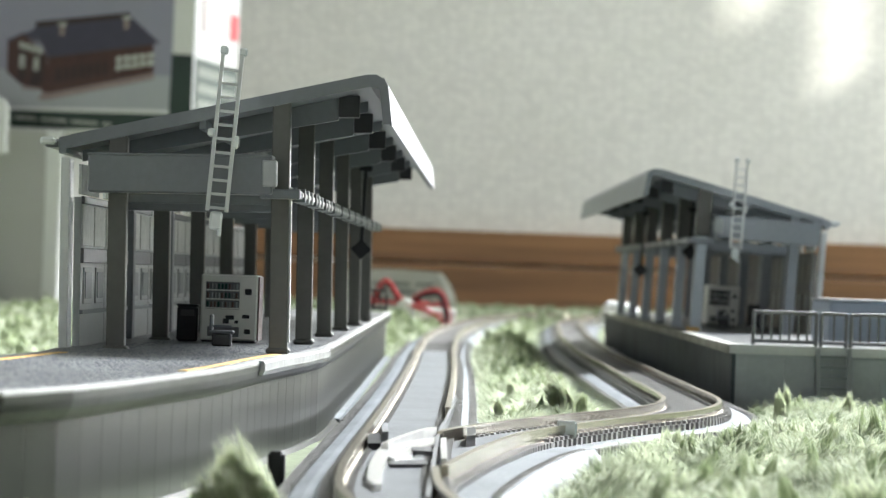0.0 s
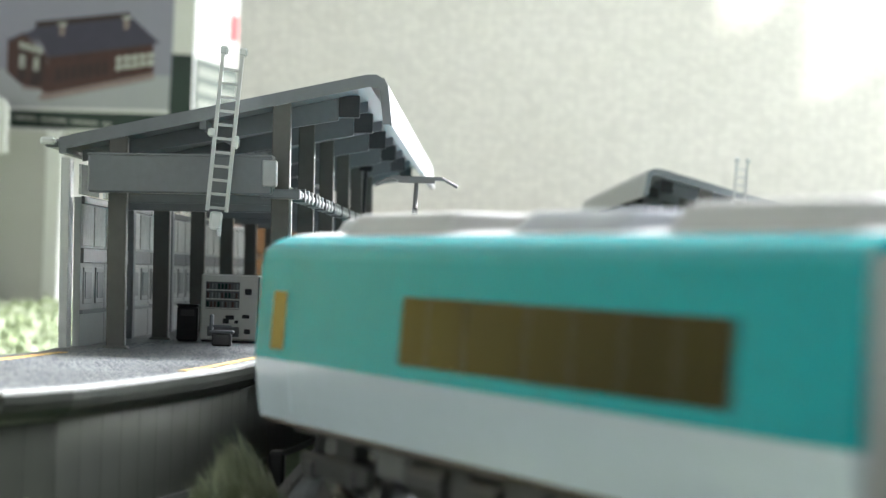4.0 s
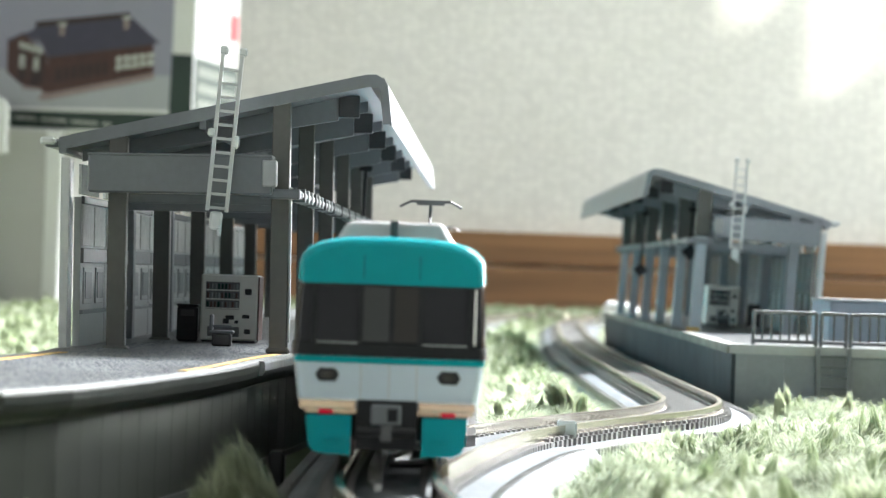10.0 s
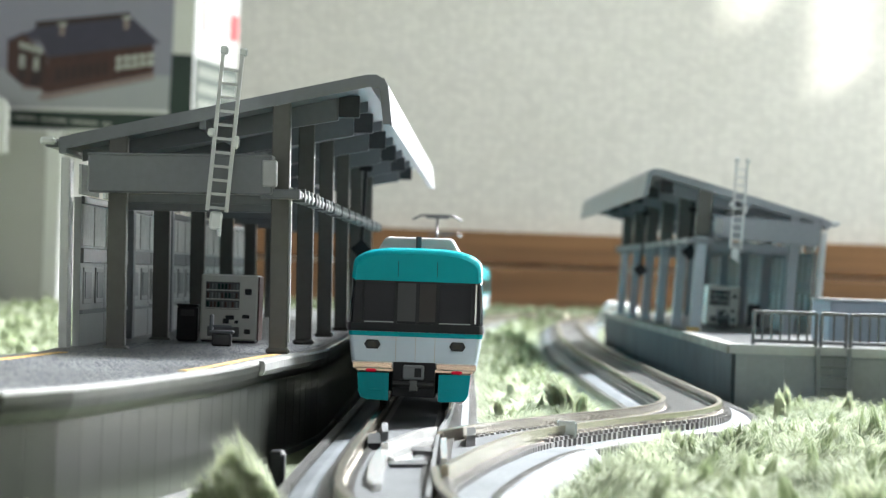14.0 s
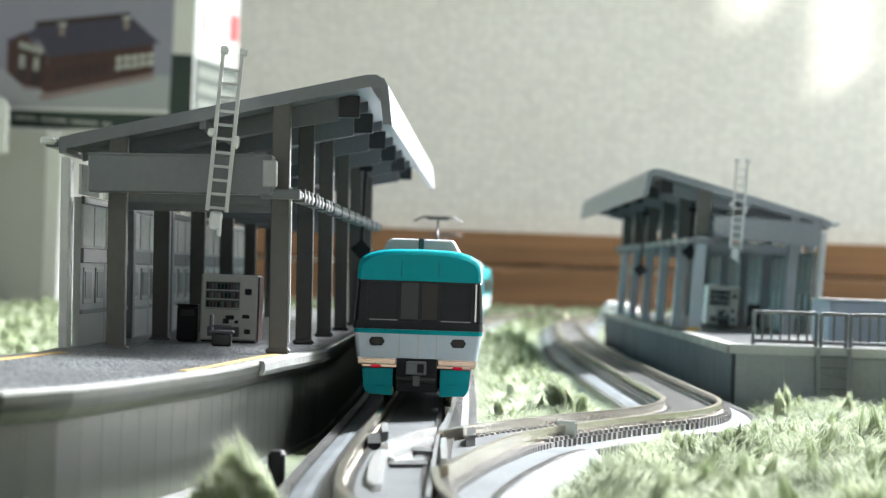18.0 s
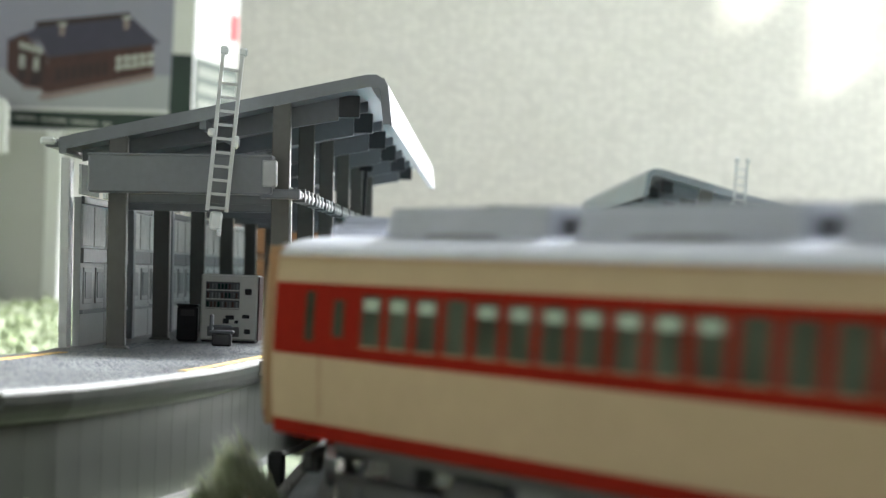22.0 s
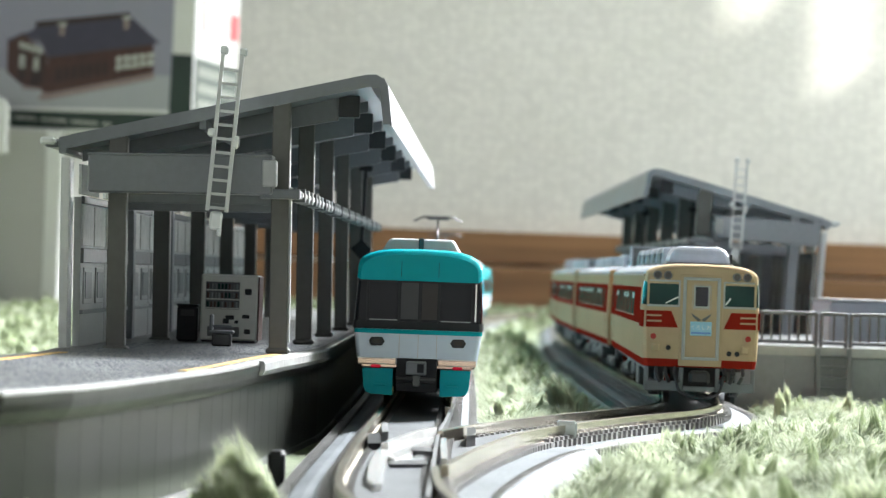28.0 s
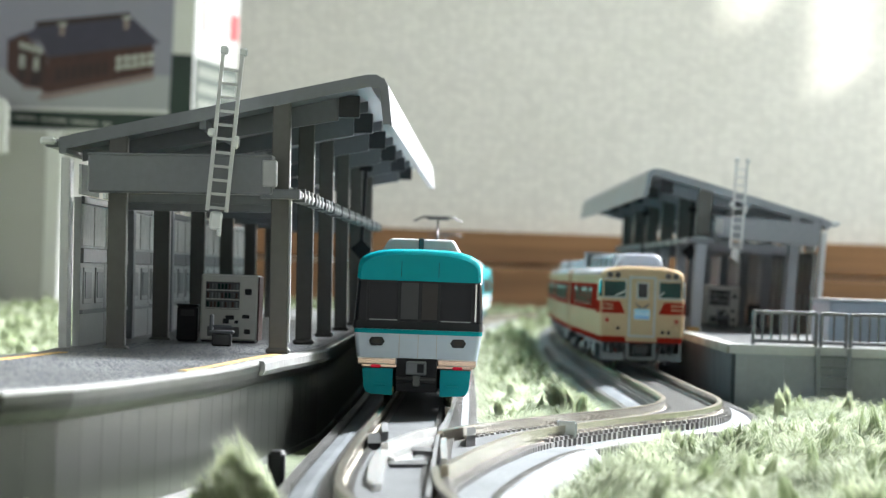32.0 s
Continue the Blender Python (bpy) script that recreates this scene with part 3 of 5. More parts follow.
def teal_car(index):
    first, last = index == 0, index == 5
    label = {0: "teal and white express car with a rounded cab, leading", 5: "teal and white express car with cab and red tail lights"}.get(index, "teal and white express train car with dark window band")
    t = thing("train_car", label, "train car", group="cars of the teal train")
    shape = Shape(TEAL_SIDE, 24.0, 21.3, (LONG_NOSE if first else None, NOSE if last else None), TEAL_LEN - (6 if first else 0))
    L = TEAL_LEN / 2 - (3 if first else 0)
    rng = random.Random(20 + index)
    part("lower_body", shape.shell(6.4, 11.95), WHITE, t)
    part("roof_panel", shape.shell(23.45, 24.0, -L + (16 if last else 1), L - (24 if first else 1), 0.06), END_GREY, t, "pale grey roof panel")
    part("sill_line", shape.shell(6.0, 6.4, grow=-0.25), COPPER, t)
    part("upper_body", shape.shell(11.95, 24.0), TEAL, t)
    # where the window band runs, and the small windows beside it
    y0, y1 = ((-46, 36.5), (-51, 52), (-48, 52.5), (-50, 18), (-50, 52), (-49, 44))[index]
    small = ((), ((59.5, 62, 13.4, 18.6),), ((59.5, 62, 13.4, 18.6), (-60.5, -54, 13.1, 18.5)), ((55.5, 60.5, 12.9, 18.3),), ((59.5, 62, 13.4, 18.6),), ((49.8, 51.4, 13.4, 18.8),))[index]
    for s in (-1, 1):
        w = part("window_band", shape.plate(s, y0, y1, 13.1, 18.5), GLASS, t, "long dark tinted window band")
        y = y0 + 8.5
        while y < y1 - 4:
            part("window_post", shape.plate(s, y, y + 0.25, 13.15, 18.45, 0.095), UNDER, w)
            y += rng.choice((9.5, 9.5, 14))
        for p0, p1, z0, z1 in small:
            part("side_window", shape.plate(s, p0, p1, z0, z1, 0.09), GLASS, t)
        for y in ((-57.5, 57) if not (first or last) else ((50.5,) if last else (-51.0,))):
            d = part("door", shape.plate(s, y - 3.2, y + 3.2, 7.4, 21.4, 0.04), TEAL, t)
            part("door_lower", shape.plate(s, y - 3.2, y + 3.2, 7.35, 11.95, 0.06), WHITE, d)
        if last:
            for y in (37.0, 41.5):
                dot = [(y + 1.25 * math.cos(a), 20.6 + 0.85 * math.sin(a)) for a in [math.tau * k / 14 for k in range(14)]]
                part("indicator", prism(dot, s * (shape.width(20.6) - 0.2), s * (shape.width(20.6) + 0.1), "x"), BLACK, t)
        elif index != 3:
            part("indicator", shape.plate(s, y0 + 0.5, y0 + 5.0, 20.1, 21.0, 0.08), BLACK, t)
        if index in (0, 1, 5):
            ye = 58.0 if last else -57.0 if first else -58.5
            oval = [(ye + 2.6 * math.cos(a), 17.0 + 0.95 * math.sin(a)) for a in [math.tau * k / 14 for k in range(14)]]
            part("emblem", prism(oval, s * (shape.width(17) - 0.2), s * (shape.width(17) + 0.12), "x"), LILAC, t, "plain lilac oval emblem")
    for end, sign in ((first, 1), (last, -1)):
        if not end:
            y = sign * L
            part("end_wall", box(-9.0, 9.0, min(y, y + sign * 0.25), max(y, y + sign * 0.25), 6.7, 22.3, 0.1), END_GREY, t, "pale grey car end")
            part("gangway", box(-3.6, 3.6, min(y, y + sign * 0.95), max(y, y + sign * 0.95), 6.2, 20.0, 0.2), UNDER_GREY, t)
    if last:
        teal_cab(t, shape, -1)
    if first:
        part("windscreen", shape.shell(18.6, 24.0, L - 9.8, L - 1.6, 0.10), WINDSCREEN, t, "raked dark windscreen")
        for s in (-1, 1):
            part("cab_window", shape.plate(s, L - 14.5, L - 12.0, 14.6, 19.2, 0.08), GLASS, t)
        part("skirt", box(-7.4, 7.4, L - 12, L - 1.5, 1.8, 6.5, 1.2), TEAL, t, "teal front skirt")
        part("nose_cover", box(-3.0, 3.0, L - 2.0, L + 0.4, 6.8, 10.0, 0.8), WHITE, t)
        for s in (-1, 1):
            part("headlight", box(min(s * 4.2, s * 6.2), max(s * 4.2, s * 6.2), L - 3.2, L - 1.4, 9.2, 10.4, 0.3), LAMP_OFF, t)
    z = 23.7
    for y, n, h, mat in ((-44, 30, 1.9, END_GREY), (-10, 24, 1.6, ROOF_GREY), (34, 32, 1.8, END_GREY)):
        if index in (2, 4) and y > 20:
            y, n = 17, 20
        if first:
            y = y * 0.8 - 4
        roof_unit(t, y, n, 12.4, z - 0.3, z + h, mat)
    if last or first:
        s = -1 if last else 1
        part("aerial", box(-0.45, 0.35, s * (L - 8) - 1.5, s * (L - 8) + 1.5, z - 0.3, z + 2.0, 0.1), UNDER, t)
    if index in (2, 4):
        yp = 46 if index == 2 else 30
        pantograph(t, yp, z + 0.2)
        for x in (-3, 3):
            part("insulator", rod((x, yp - 4, z - 0.2), (x, yp - 4, z + 0.6), 0.6, 8), PAPER, t)
            part("insulator", rod((x, yp + 4, z - 0.2), (x, yp + 4, z + 0.6), 0.6, 8), PAPER, t)
    wheelset(t, -47 + (6 if first else 0))
    wheelset(t, 47 - (6 if first else 0))
    gear(t, -30, 30, rng)
    return t


teal_cars = [teal_car(i) for i in range(6)]

KIHA_LEN, KIHA_STEP = 136.0, 142.0
KIHA_SIDE = [(9.15, 6.5), (9.45, 8.2), (9.6, 12.0), (9.55, 16.0), (9.40, 19.4), (9.22, 21.4)]
CAB = ((0.0, 0.92, 0.75), (0.35, 0.965, 0.35), (1.0, 0.99, 0.1), (2.0, 1.0, 0.0))


def cream_cab(t, shape):
    """The flat cab at the tail, with a door in its middle."""
    y = -shape.length / 2
    part("cab_windscreen", shape.shell(16.6, 20.4, y, y + 3.2, 0.06), CAB_GLASS, t, "green-tinted wraparound cab windows")
    part("cab_front", box(-3.5, 3.5, y - 0.16, y + 0.4, 6.7, 21.6, 0.08), CREAM, t)
    part("door_frame", box(-3.05, -2.5, y - 0.42, y, 8.0, 20.9, 0.1), GREY_PALE, t)
    part("door_frame", box(2.5, 3.05, y - 0.42, y, 8.0, 20.9, 0.1), GREY_PALE, t)
    part("door_frame", box(-3.05, 3.05, y - 0.42, y, 20.7, 21.2, 0.1), GREY_PALE, t)
    part("door_frame", box(-3.05, 3.05, y - 0.42, y, 7.7, 8.2, 0.1), GREY_PALE, t)
    d = part("cab_door", box(-2.45, 2.45, y - 0.24, y, 8.2, 20.7, 0.05), CREAM, t, "cream cab door")
    part("window_rim", box(-1.55, 1.55, y - 0.32, y, 15.9, 20.1, 0.3), GREY_PALE, d)
    part("door_window", box(-1.2, 1.2, y - 0.38, y, 16.3, 19.8, 0.25), GLASS, d)
    plate = part("headmark", box(-1.75, 1.75, y - 0.46, y - 0.1, 11.7, 14.0, 0.08), SKY_BLUE, t, "light blue train nameplate")
    part("headmark_border", box(-1.55, 1.55, y - 0.5, y - 0.1, 12.0, 12.3, 0.02), LILAC, plate)
    txt = bpy.data.curves.new("nameplate_text", "FONT")
    txt.body, txt.size, txt.align_x = "くろしお", 0.00085, "CENTER"
    txt.materials.append(PAPER)
    o = new("nameplate_text", txt)
    o.parent = plate
    o.matrix_basis = mm(0, y - 0.52, 12.75, 90, 0, 0)
    for s in (-1, 1):
        part("wing", prism([(0, 14.3), (s * 1.7, 15.4), (s * 1.3, 14.7), (s * 0.5, 14.0)], y - 0.5, y - 0.1, "y"), UNDER_GREY, t)
        moon = [(1.9 * math.cos(a), 8.4 + 1.7 * math.sin(a)) for a in [math.pi * k / 10 for k in range(11)]]
        if s > 0:
            part("step_plate", prism(moon, y - 0.36, y - 0.1, "y"), CREAM, t)
        x0, x1 = sorted((s * 3.5, s * 9.35))
        out = [(s * 3.7, 12.9), (s * 8.95, 12.9), (s * 8.95, 15.6), (s * 4.9, 15.6)]
        r = part("red_flash", prism(out, y - 0.10, y + 0.4, "y"), RED, t, "red flash with cream lines")
        part("red_wrap", shape.plate(s, y + 0.3, y + 9.0, 12.9, 15.6, 0.07), RED, t)
        for z in (13.9, 14.8):
            x0, x1 = sorted((s * 6.4, s * 8.9))
            part("cream_line", box(x0, x1, y - 0.15, y, z - 0.13, z + 0.13), CREAM, r)
        pod = part("headlight_pod", box(min(s * 4.6, s * 8.4), max(s * 4.6, s * 8.4), y - 0.3, y + 1.4, 20.75, 22.1, 0.45), CREAM, t)
        for x in (5.6, 7.3):
            h = part("headlight", rod((s * x, y - 0.55, 21.4), (s * x, y + 0.4, 21.4), 0.72, 14), UNDER_GREY, pod)
            part("lens", rod((s * x, y - 0.6, 21.4), (s * x, y - 0.3, 21.4), 0.52, 12), LAMP_OFF, h)
        t2 = part("tail_light", rod((s * 7.7, y - 0.5, 11.4), (s * 7.7, y + 0.3, 11.4), 0.72, 14), CREAM, t)
        part("lens", rod((s * 7.7, y - 0.56, 11.4), (s * 7.7, y - 0.2, 11.4), 0.48, 12), TAIL_DIM, t2)
        part("jumper_socket", box(min(s * 6.6, s * 8.0), max(s * 6.6, s * 8.0), y - 0.5, y + 0.1, 8.9, 10.3, 0.3), CREAM, t)
        for x in ((5.2,) if s < 0 else (4.7, 6.0)):
            part("horn", rod((s * x, y - 0.3, 8.9 if s > 0 else 9.6), (s * x, y + 0.2, 8.9 if s > 0 else 9.6), 0.42, 10), BLACK, t)
        wiper = part("wiper", rod((s * 5.0 + (1.2 if s < 0 else -0.3), y - 0.2, 17.9), (s * 5.0 - (0.9 if s < 0 else -1.5) - (0 if s < 0 else 2.6), y - 0.2, 16.8), 0.12, 5), PAPER, t)
        part("windscreen_post", box(min(s * 8.55, s * 8.9), max(s * 8.55, s * 8.9), y - 0.1, y + 0.3, 16.5, 20.5), CREAM, t)
        part("windscreen_rim", box(min(s * 3.5, s * 8.9), max(s * 3.5, s * 8.9), y - 0.12, y + 0.2, 16.25, 16.6, 0.05), GREY_PALE, t)
        part("windscreen_rim", box(min(s * 3.5, s * 8.6), max(s * 3.5, s * 8.6), y - 0.12, y + 0.2, 20.35, 20.62, 0.05), GREY_PALE, t)
        part("windscreen_rim", box(min(s * 3.5, s * 3.8), max(s * 3.5, s * 3.8), y - 0.12, y + 0.2, 16.5, 20.5, 0.05), GREY_PALE, t)
        for x0, x1, z0, z1 in ((8.3, 9.0, 2.6, 6.4), (2.6, 3.3, 2.6, 6.4), (2.6, 9.0, 2.6, 4.2)):
            a, b = sorted((s * x0, s * x1))
            part("snowplough", box(a, b, y - 0.2, y + 0.5, z0, z1, 0.1), GREY, t)
        for x in (4.0, 5.5, 7.0):
            part("air_hose", tube([(s * x, y + 0.2, 6.4), (s * x, y - 0.6, 5.4), (s * (x - 0.6), y - 0.5, 4.0)], 0.32, 6, 4), UNDER, t)
    part("snowplough", box(-2.6, 2.6, y - 0.2, y + 0.4, 2.6, 3.4, 0.1), GREY, t)
    part("coupler", box(-1.7, 1.7, y - 1.4, y + 2, 3.7, 6.0, 0.5), UNDER, t)
    part("air_hose", tube([(-4, y - 0.6, 5.0), (-3, y - 1.2, 2.4), (0, y - 1.3, 1.6), (3, y - 1.2, 2.4), (4, y - 0.6, 5.0)], 0.25, 6, 5), UNDER, t)


def bonnet(t, shape):
    """The long nose of the leading car."""
    L = shape.length / 2
    def ring(y, w, z0, z1, r=0.6):
        pts = []
        for k in range(9):
            a = -math.pi / 2 + math.pi * k / 8
            pts.append((w * math.cos(a) ** r if math.cos(a) > 1e-6 else 0.0, y, (z0 + z1) / 2 + (z1 - z0) / 2 * math.sin(a)))
        return pts + [(-x, yy, z) for x, yy, z in reversed(pts[1:-1])]
    low = [(L - 0.1, 9.4, 6.6, 15.6), (L + 11, 9.25, 6.7, 15.4), (L + 19, 8.5, 6.9, 14.8), (L + 24.6, 6.9, 7.6, 13.6), (L + 28, 4.6, 8.6, 12.4), (L + 29.2, 2.0, 9.8, 11.4)]
    part("nose", loft([ring(*r, 0.35) for r in low]), CREAM, t, "cream bonnet nose", smooth=True)
    cab = [(L - 0.1, 9.2, 12.0, 23.0), (L + 6.0, 8.9, 12.0, 22.8), (L + 9.5, 8.0, 12.0, 21.0), (L + 12.5, 7.0, 12.0, 17.0), (L + 15, 6.0, 12.0, 14.6)]
    part("cab_hood", loft([ring(*r, 0.35) for r in cab]), CREAM, t, smooth=True)
    for k in range(4):
        z = 8.1 + 1.15 * k
        pts = [(L + 5.0, 9.4), (L + 11, 9.3), (L + 19, 8.6), (L + 24.6, 7.0), (L + 27.8, 4.9)]
        rings = []
        for yy, w in pts:
            rings.append([(w + 0.12, yy, z), (w + 0.12, yy, z + 0.8), (-w - 0.12, yy, z + 0.8), (-w - 0.12, yy, z)])
        part("nose_stripe", loft(rings), RED, t)
    part("cab_window", box(-6.8, 6.8, L + 8.6, L + 11.2, 17.2, 20.6, 0.5), GLASS_GREEN, t)
    for s in (-1, 1):
        part("side_window", box(min(s * 8.4, s * 9.2), max(s * 8.4, s * 9.2), L + 4.5, L + 7.5, 16.8, 20.2, 0.2), GLASS_GREEN, t)
        part("door_seam", box(min(s * 8.4, s * 9.3), max(s * 8.4, s * 9.3), L + 1.6, L + 1.9, 15.8, 21.4), CREAM_DARK, t)
        part("headlight", rod((s * 5.0, L + 24, 12.2), (s * 5.0, L + 26.0, 12.2), 0.9, 12), CHROME, t)
    part("bumper", box(-7.5, 7.5, L + 4, L + 24, 3.0, 6.9, 0.8), UNDER, t)


def cream_car(index):
    first, last = index == 0, index == 3
    label = {0: "cream and red diesel car with a bonnet nose", 3: "cream and red diesel car with cab door and nameplate"}.get(index, "cream diesel car with a red window band")
    t = thing("diesel_car", label, "train car", group="cars of the cream diesel train")
    length = KIHA_LEN - (34 if first else 0)
    shape = Shape(KIHA_SIDE, 23.4, 21.4, (None, CAB if last else None), length)
    L = length / 2
    rng = random.Random(40 + index)
    part("sill_band", shape.shell(6.5, 7.8), RED, t)
    part("lower_body", shape.shell(7.8, 13.3), CREAM, t)
    part("window_panel", shape.shell(13.3, 19.3), CREAM, t)
    part("upper_body", shape.shell(19.3, 21.4), CREAM, t)
    roof = part("roof", shape.shell(21.4, 23.4, -L + (2.2 if last else 0), L - (18 if first else 0)), ROOF_GREY, t, "silver-grey car roof")
    if last:
        part("roof_front", shape.shell(21.4, 23.4, -L, -L + 2.2), CREAM, t)
    if first:
        part("roof_front", shape.shell(21.4, 23.4, L - 18, L), CREAM, t)
    for s in (-1, 1):
        part("gutter", shape.plate(s, -L + (2 if last else 0), L, 21.2, 21.5, 0.2, 1), CREAM_DARK, t)
        y0, y1 = -L + (9 if last else 0.3), L - (2 if first else 0.3)
        band = part("red_band", shape.plate(s, y0, y1, 13.3, 19.3, 0.05), RED, t, "dark red window band")
        pitch, wide = (5.6, 3.9) if index == 2 else (9.3, 6.4) if first else (11.3, 7.8)
        a, b = y0 + (24 if first else 22 if last else 16), y1 - (16 if first else 19 if last else 17)
        y = a
        while y + wide < b:
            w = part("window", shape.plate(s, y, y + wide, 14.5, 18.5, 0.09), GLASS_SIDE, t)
            if rng.random() < 0.6:
                part("blind", shape.plate(s, y + 0.5, y + wide - 0.5, 17.3, 18.2, 0.12), CURTAIN, w)
            part("window_rim", shape.plate(s, y - 0.15, y + wide + 0.15, 14.35, 14.5, 0.12, 1), CREAM_DARK, w)
            y += pitch
        for y in ((L - 9,) if last else (-L + 9,) if first else (-L + 9, L - 9)):
            d = part("door", shape.plate(s, y - 2.6, y + 2.6, 8.4, 19.2, 0.08), RED, t)
            part("door_lower", shape.plate(s, y - 2.6, y + 2.6, 8.35, 13.3, 0.1), CREAM, d)
            part("door_window", shape.plate(s, y - 0.9, y + 0.9, 14.5, 18.6, 0.14), GLASS_GREEN, d)
            part("toilet_window", shape.plate(s, y - 7.5 if y > 0 else y + 5.5, y - 5.5 if y > 0 else y + 7.5, 15.0, 18.0, 0.12), GLASS_GREEN, t)
    for end, sign in ((first, 1), (last, -1)):
        if not end:
            y = sign * L
            part("end_wall", box(-9.2, 9.2, min(y, y + sign * 0.25), max(y, y + sign * 0.25), 6.6, 22.4, 0.1), CREAM_DARK, t, "ochre car end")
            part("gangway", box(-3.4, 3.4, min(y, y + sign * 0.95), max(y, y + sign * 0.95), 6.2, 19.5, 0.2), UNDER, t)
    if last:
        cream_cab(t, shape)
        hood = part("air_intake_hood", prism([(66, 22.6), (64.5, 27.3), (58.5, 27.3), (56.4, 22.6)], -6.2, 6.2, "x"), ROOF_GREY, t, "grey air intake hood on the roof")
        # darker sheet on the hood's front paints the shade of that face
        part("hood_face_shade", prism([(56.2, 23.0), (56.4, 23.0), (58.35, 27.0), (58.15, 27.0)], -5.8, 5.8, "x"), UNDER_GREY, hood)
        part("hand_rail", tube([(-4.6, 53, 22.9), (-4.4, 53, 24.6), (0, 53, 24.9), (4.4, 53, 24.6), (4.6, 53, 22.9)], 0.2, 6, 5), ROOF_GREY, t)
        units = (-54, -35, -16, 3, 22, 41)
    else:
        units = (-34, 2, 38) if not first else (-40, -20, 0, 18, 40)
    if first:
        bonnet(t, shape)
    for i, y in enumerate(units):
        long = 32.0 if not (first or last) else 15.0 if i % 2 else 12.5
        blunt, top = last and i == 0, 25.5 if long > 20 else 26.3
        u = roof_unit(t, y, long, 11.0, 22.8, top, UNIT_SHADE if long > 20 else ROOF_GREY, taper=0.8 if blunt else 0.93, round_by=1.3 if blunt else 0.6)
        # thin brighter top paints the skylight on the long units
        if long > 20:
            part("lit_unit_top", box(-5.0, 5.0, y - long / 2 + 0.8, y + long / 2 - 0.8, top - 0.2, top + 0.1, 0.12), ROOF_GREY, u)
        part("fan_grille", rod((0, y, top - 0.1), (0, y, top + 0.3), 3.2, 16), UNDER_GREY, u)
        # grilles in dark colour also carry the shade on the unit's faces
        for sign in ((1,) if blunt else (-1, 1)):
            e, f = sign * (long / 2 - 0.30), sign * (long / 2 + 0.06)
            part("shaded_end_grille", box(-4.3, 4.3, y + min(e, f), y + max(e, f), 23.5, top - 0.8, 0.1), UNDER, u, "louvred grille with the unit's shade painted dark")
            for x in (-3, -1.5, 0, 1.5, 3):
                part("louvre", box(x - 0.14, x + 0.14, y + min(f, f + sign * 0.15), y + max(f, f + sign * 0.15), 23.6, top - 0.9), UNDER_GREY, u)
            if not last:
                continue
            a, b = sign * 5.05, sign * 5.5
            part("shaded_side_grille", box(min(a, b), max(a, b), y - long / 2 + 1.8, y + long / 2 - 1.8, 23.6, 25.2, 0.1), UNDER, u, "louvred grille with the unit's shade painted dark")
        part("unit_base", box(-5.6, 5.6, y - 7, y + 7, 22.6, 23.6, 0.3), UNDER_GREY, u)
        if i % 2:
            part("vent_pipe", rod((-3, y + 9, 23.0), (-3, y + 9, 24.4), 0.7, 8), ROOF_GREY, t)
    if not (first or last):
        part("roof_box", box(-4.4, 1.0, -63, -57, 22.8, 24.6, 0.4), ROOF_GREY, t)
        part("roof_box", box(1.6, 4.8, -62, -59, 22.8, 24.2, 0.3), UNDER_GREY, t)
        part("roof_pipe", tube([(-3, -57, 23.6), (-2, -54, 24.4), (1, -53, 24.4), (3, -55, 23.4)], 0.4, 6, 5), ROOF_GREY, t)
    wheelset(t, -32 if first else -47)
    wheelset(t, 47 + (12 if first else 0))
    gear(t, -33, 33, rng)
    return t


cream_cars = [cream_car(i) for i in range(4)]



# ---- platforms ----
def panels(parent, line, z0, z1, pitch, mat, out=0.0):
    """Upright panels side by side along an edge, with fine joints between them."""
    p = np.array(line, float)
    d = np.r_[0, np.cumsum(np.linalg.norm(np.diff(p, axis=0), axis=1))]
    s = 0.0
    first = None
    while s + pitch < d[-1]:
        a = Vector((float(np.interp(s, d, p[:, 0])), float(np.interp(s, d, p[:, 1]))))
        b = Vector((float(np.interp(s + pitch, d, p[:, 0])), float(np.interp(s + pitch, d, p[:, 1]))))
        m = mm(a.x, a.y, 0, 0, 0, math.degrees(math.atan2(b.y - a.y, b.x - a.x)))
        if first is None:
            first = part("panel", box(0.025, pitch - 0.025, -0.5, 0.5, z0, z1, 0.02), mat, parent, at=m)
        else:
            again(first, "panel", m)
        s += pitch


EDGE = smooth([(-40.4, 270.6), (-37.1, 281.4), (-34, 295.0), (-26.4, 348), (-22.4, 401), (-19.0, 440), (-17.2, 507), (-15.4, 890)], 6)
EDGE = [tuple(q) for q in EDGE]
near_platform = thing("platform", "dark grey station platform with curved pale edge", "platform")
part("core", prism([(x - 1.6, y) for x, y in EDGE] + [(-53, 890), (-53, 392), (-60, 330), (-66, 273)], 0.0, 12.6, "z"), DARK_GREY, near_platform)
part("paving", prism([(x - 0.9, y) for x, y in EDGE] + [(-54, 890), (-54, 392), (-61, 330), (-67, 271)], 12.6, 14.0, "z"), PAVED, near_platform, "dark speckled platform paving")
# pale edge: glare painted on, not its own grey
part("coping", ribbon(EDGE, [(-1.0, 13.7), (-1.0, 14.16), (0.15, 14.16), (0.4, 14.04), (0.4, 13.7)]), COPING, near_platform, "platform edge with glare painted pale")
part("fascia", ribbon(EDGE, [(-1.5, 10.9), (-1.5, 13.7), (0.46, 13.7), (0.42, 12.9), (0.2, 12.1), (-0.2, 11.4), (-0.7, 10.9)]), DARK_GREY, near_platform)
part("yellow_line", ribbon([q for q in EDGE if 335 < q[1] < 425], [(-3.1, 13.9), (-3.1, 14.1), (-2.0, 14.1), (-2.0, 13.9)]), YELLOW, near_platform)
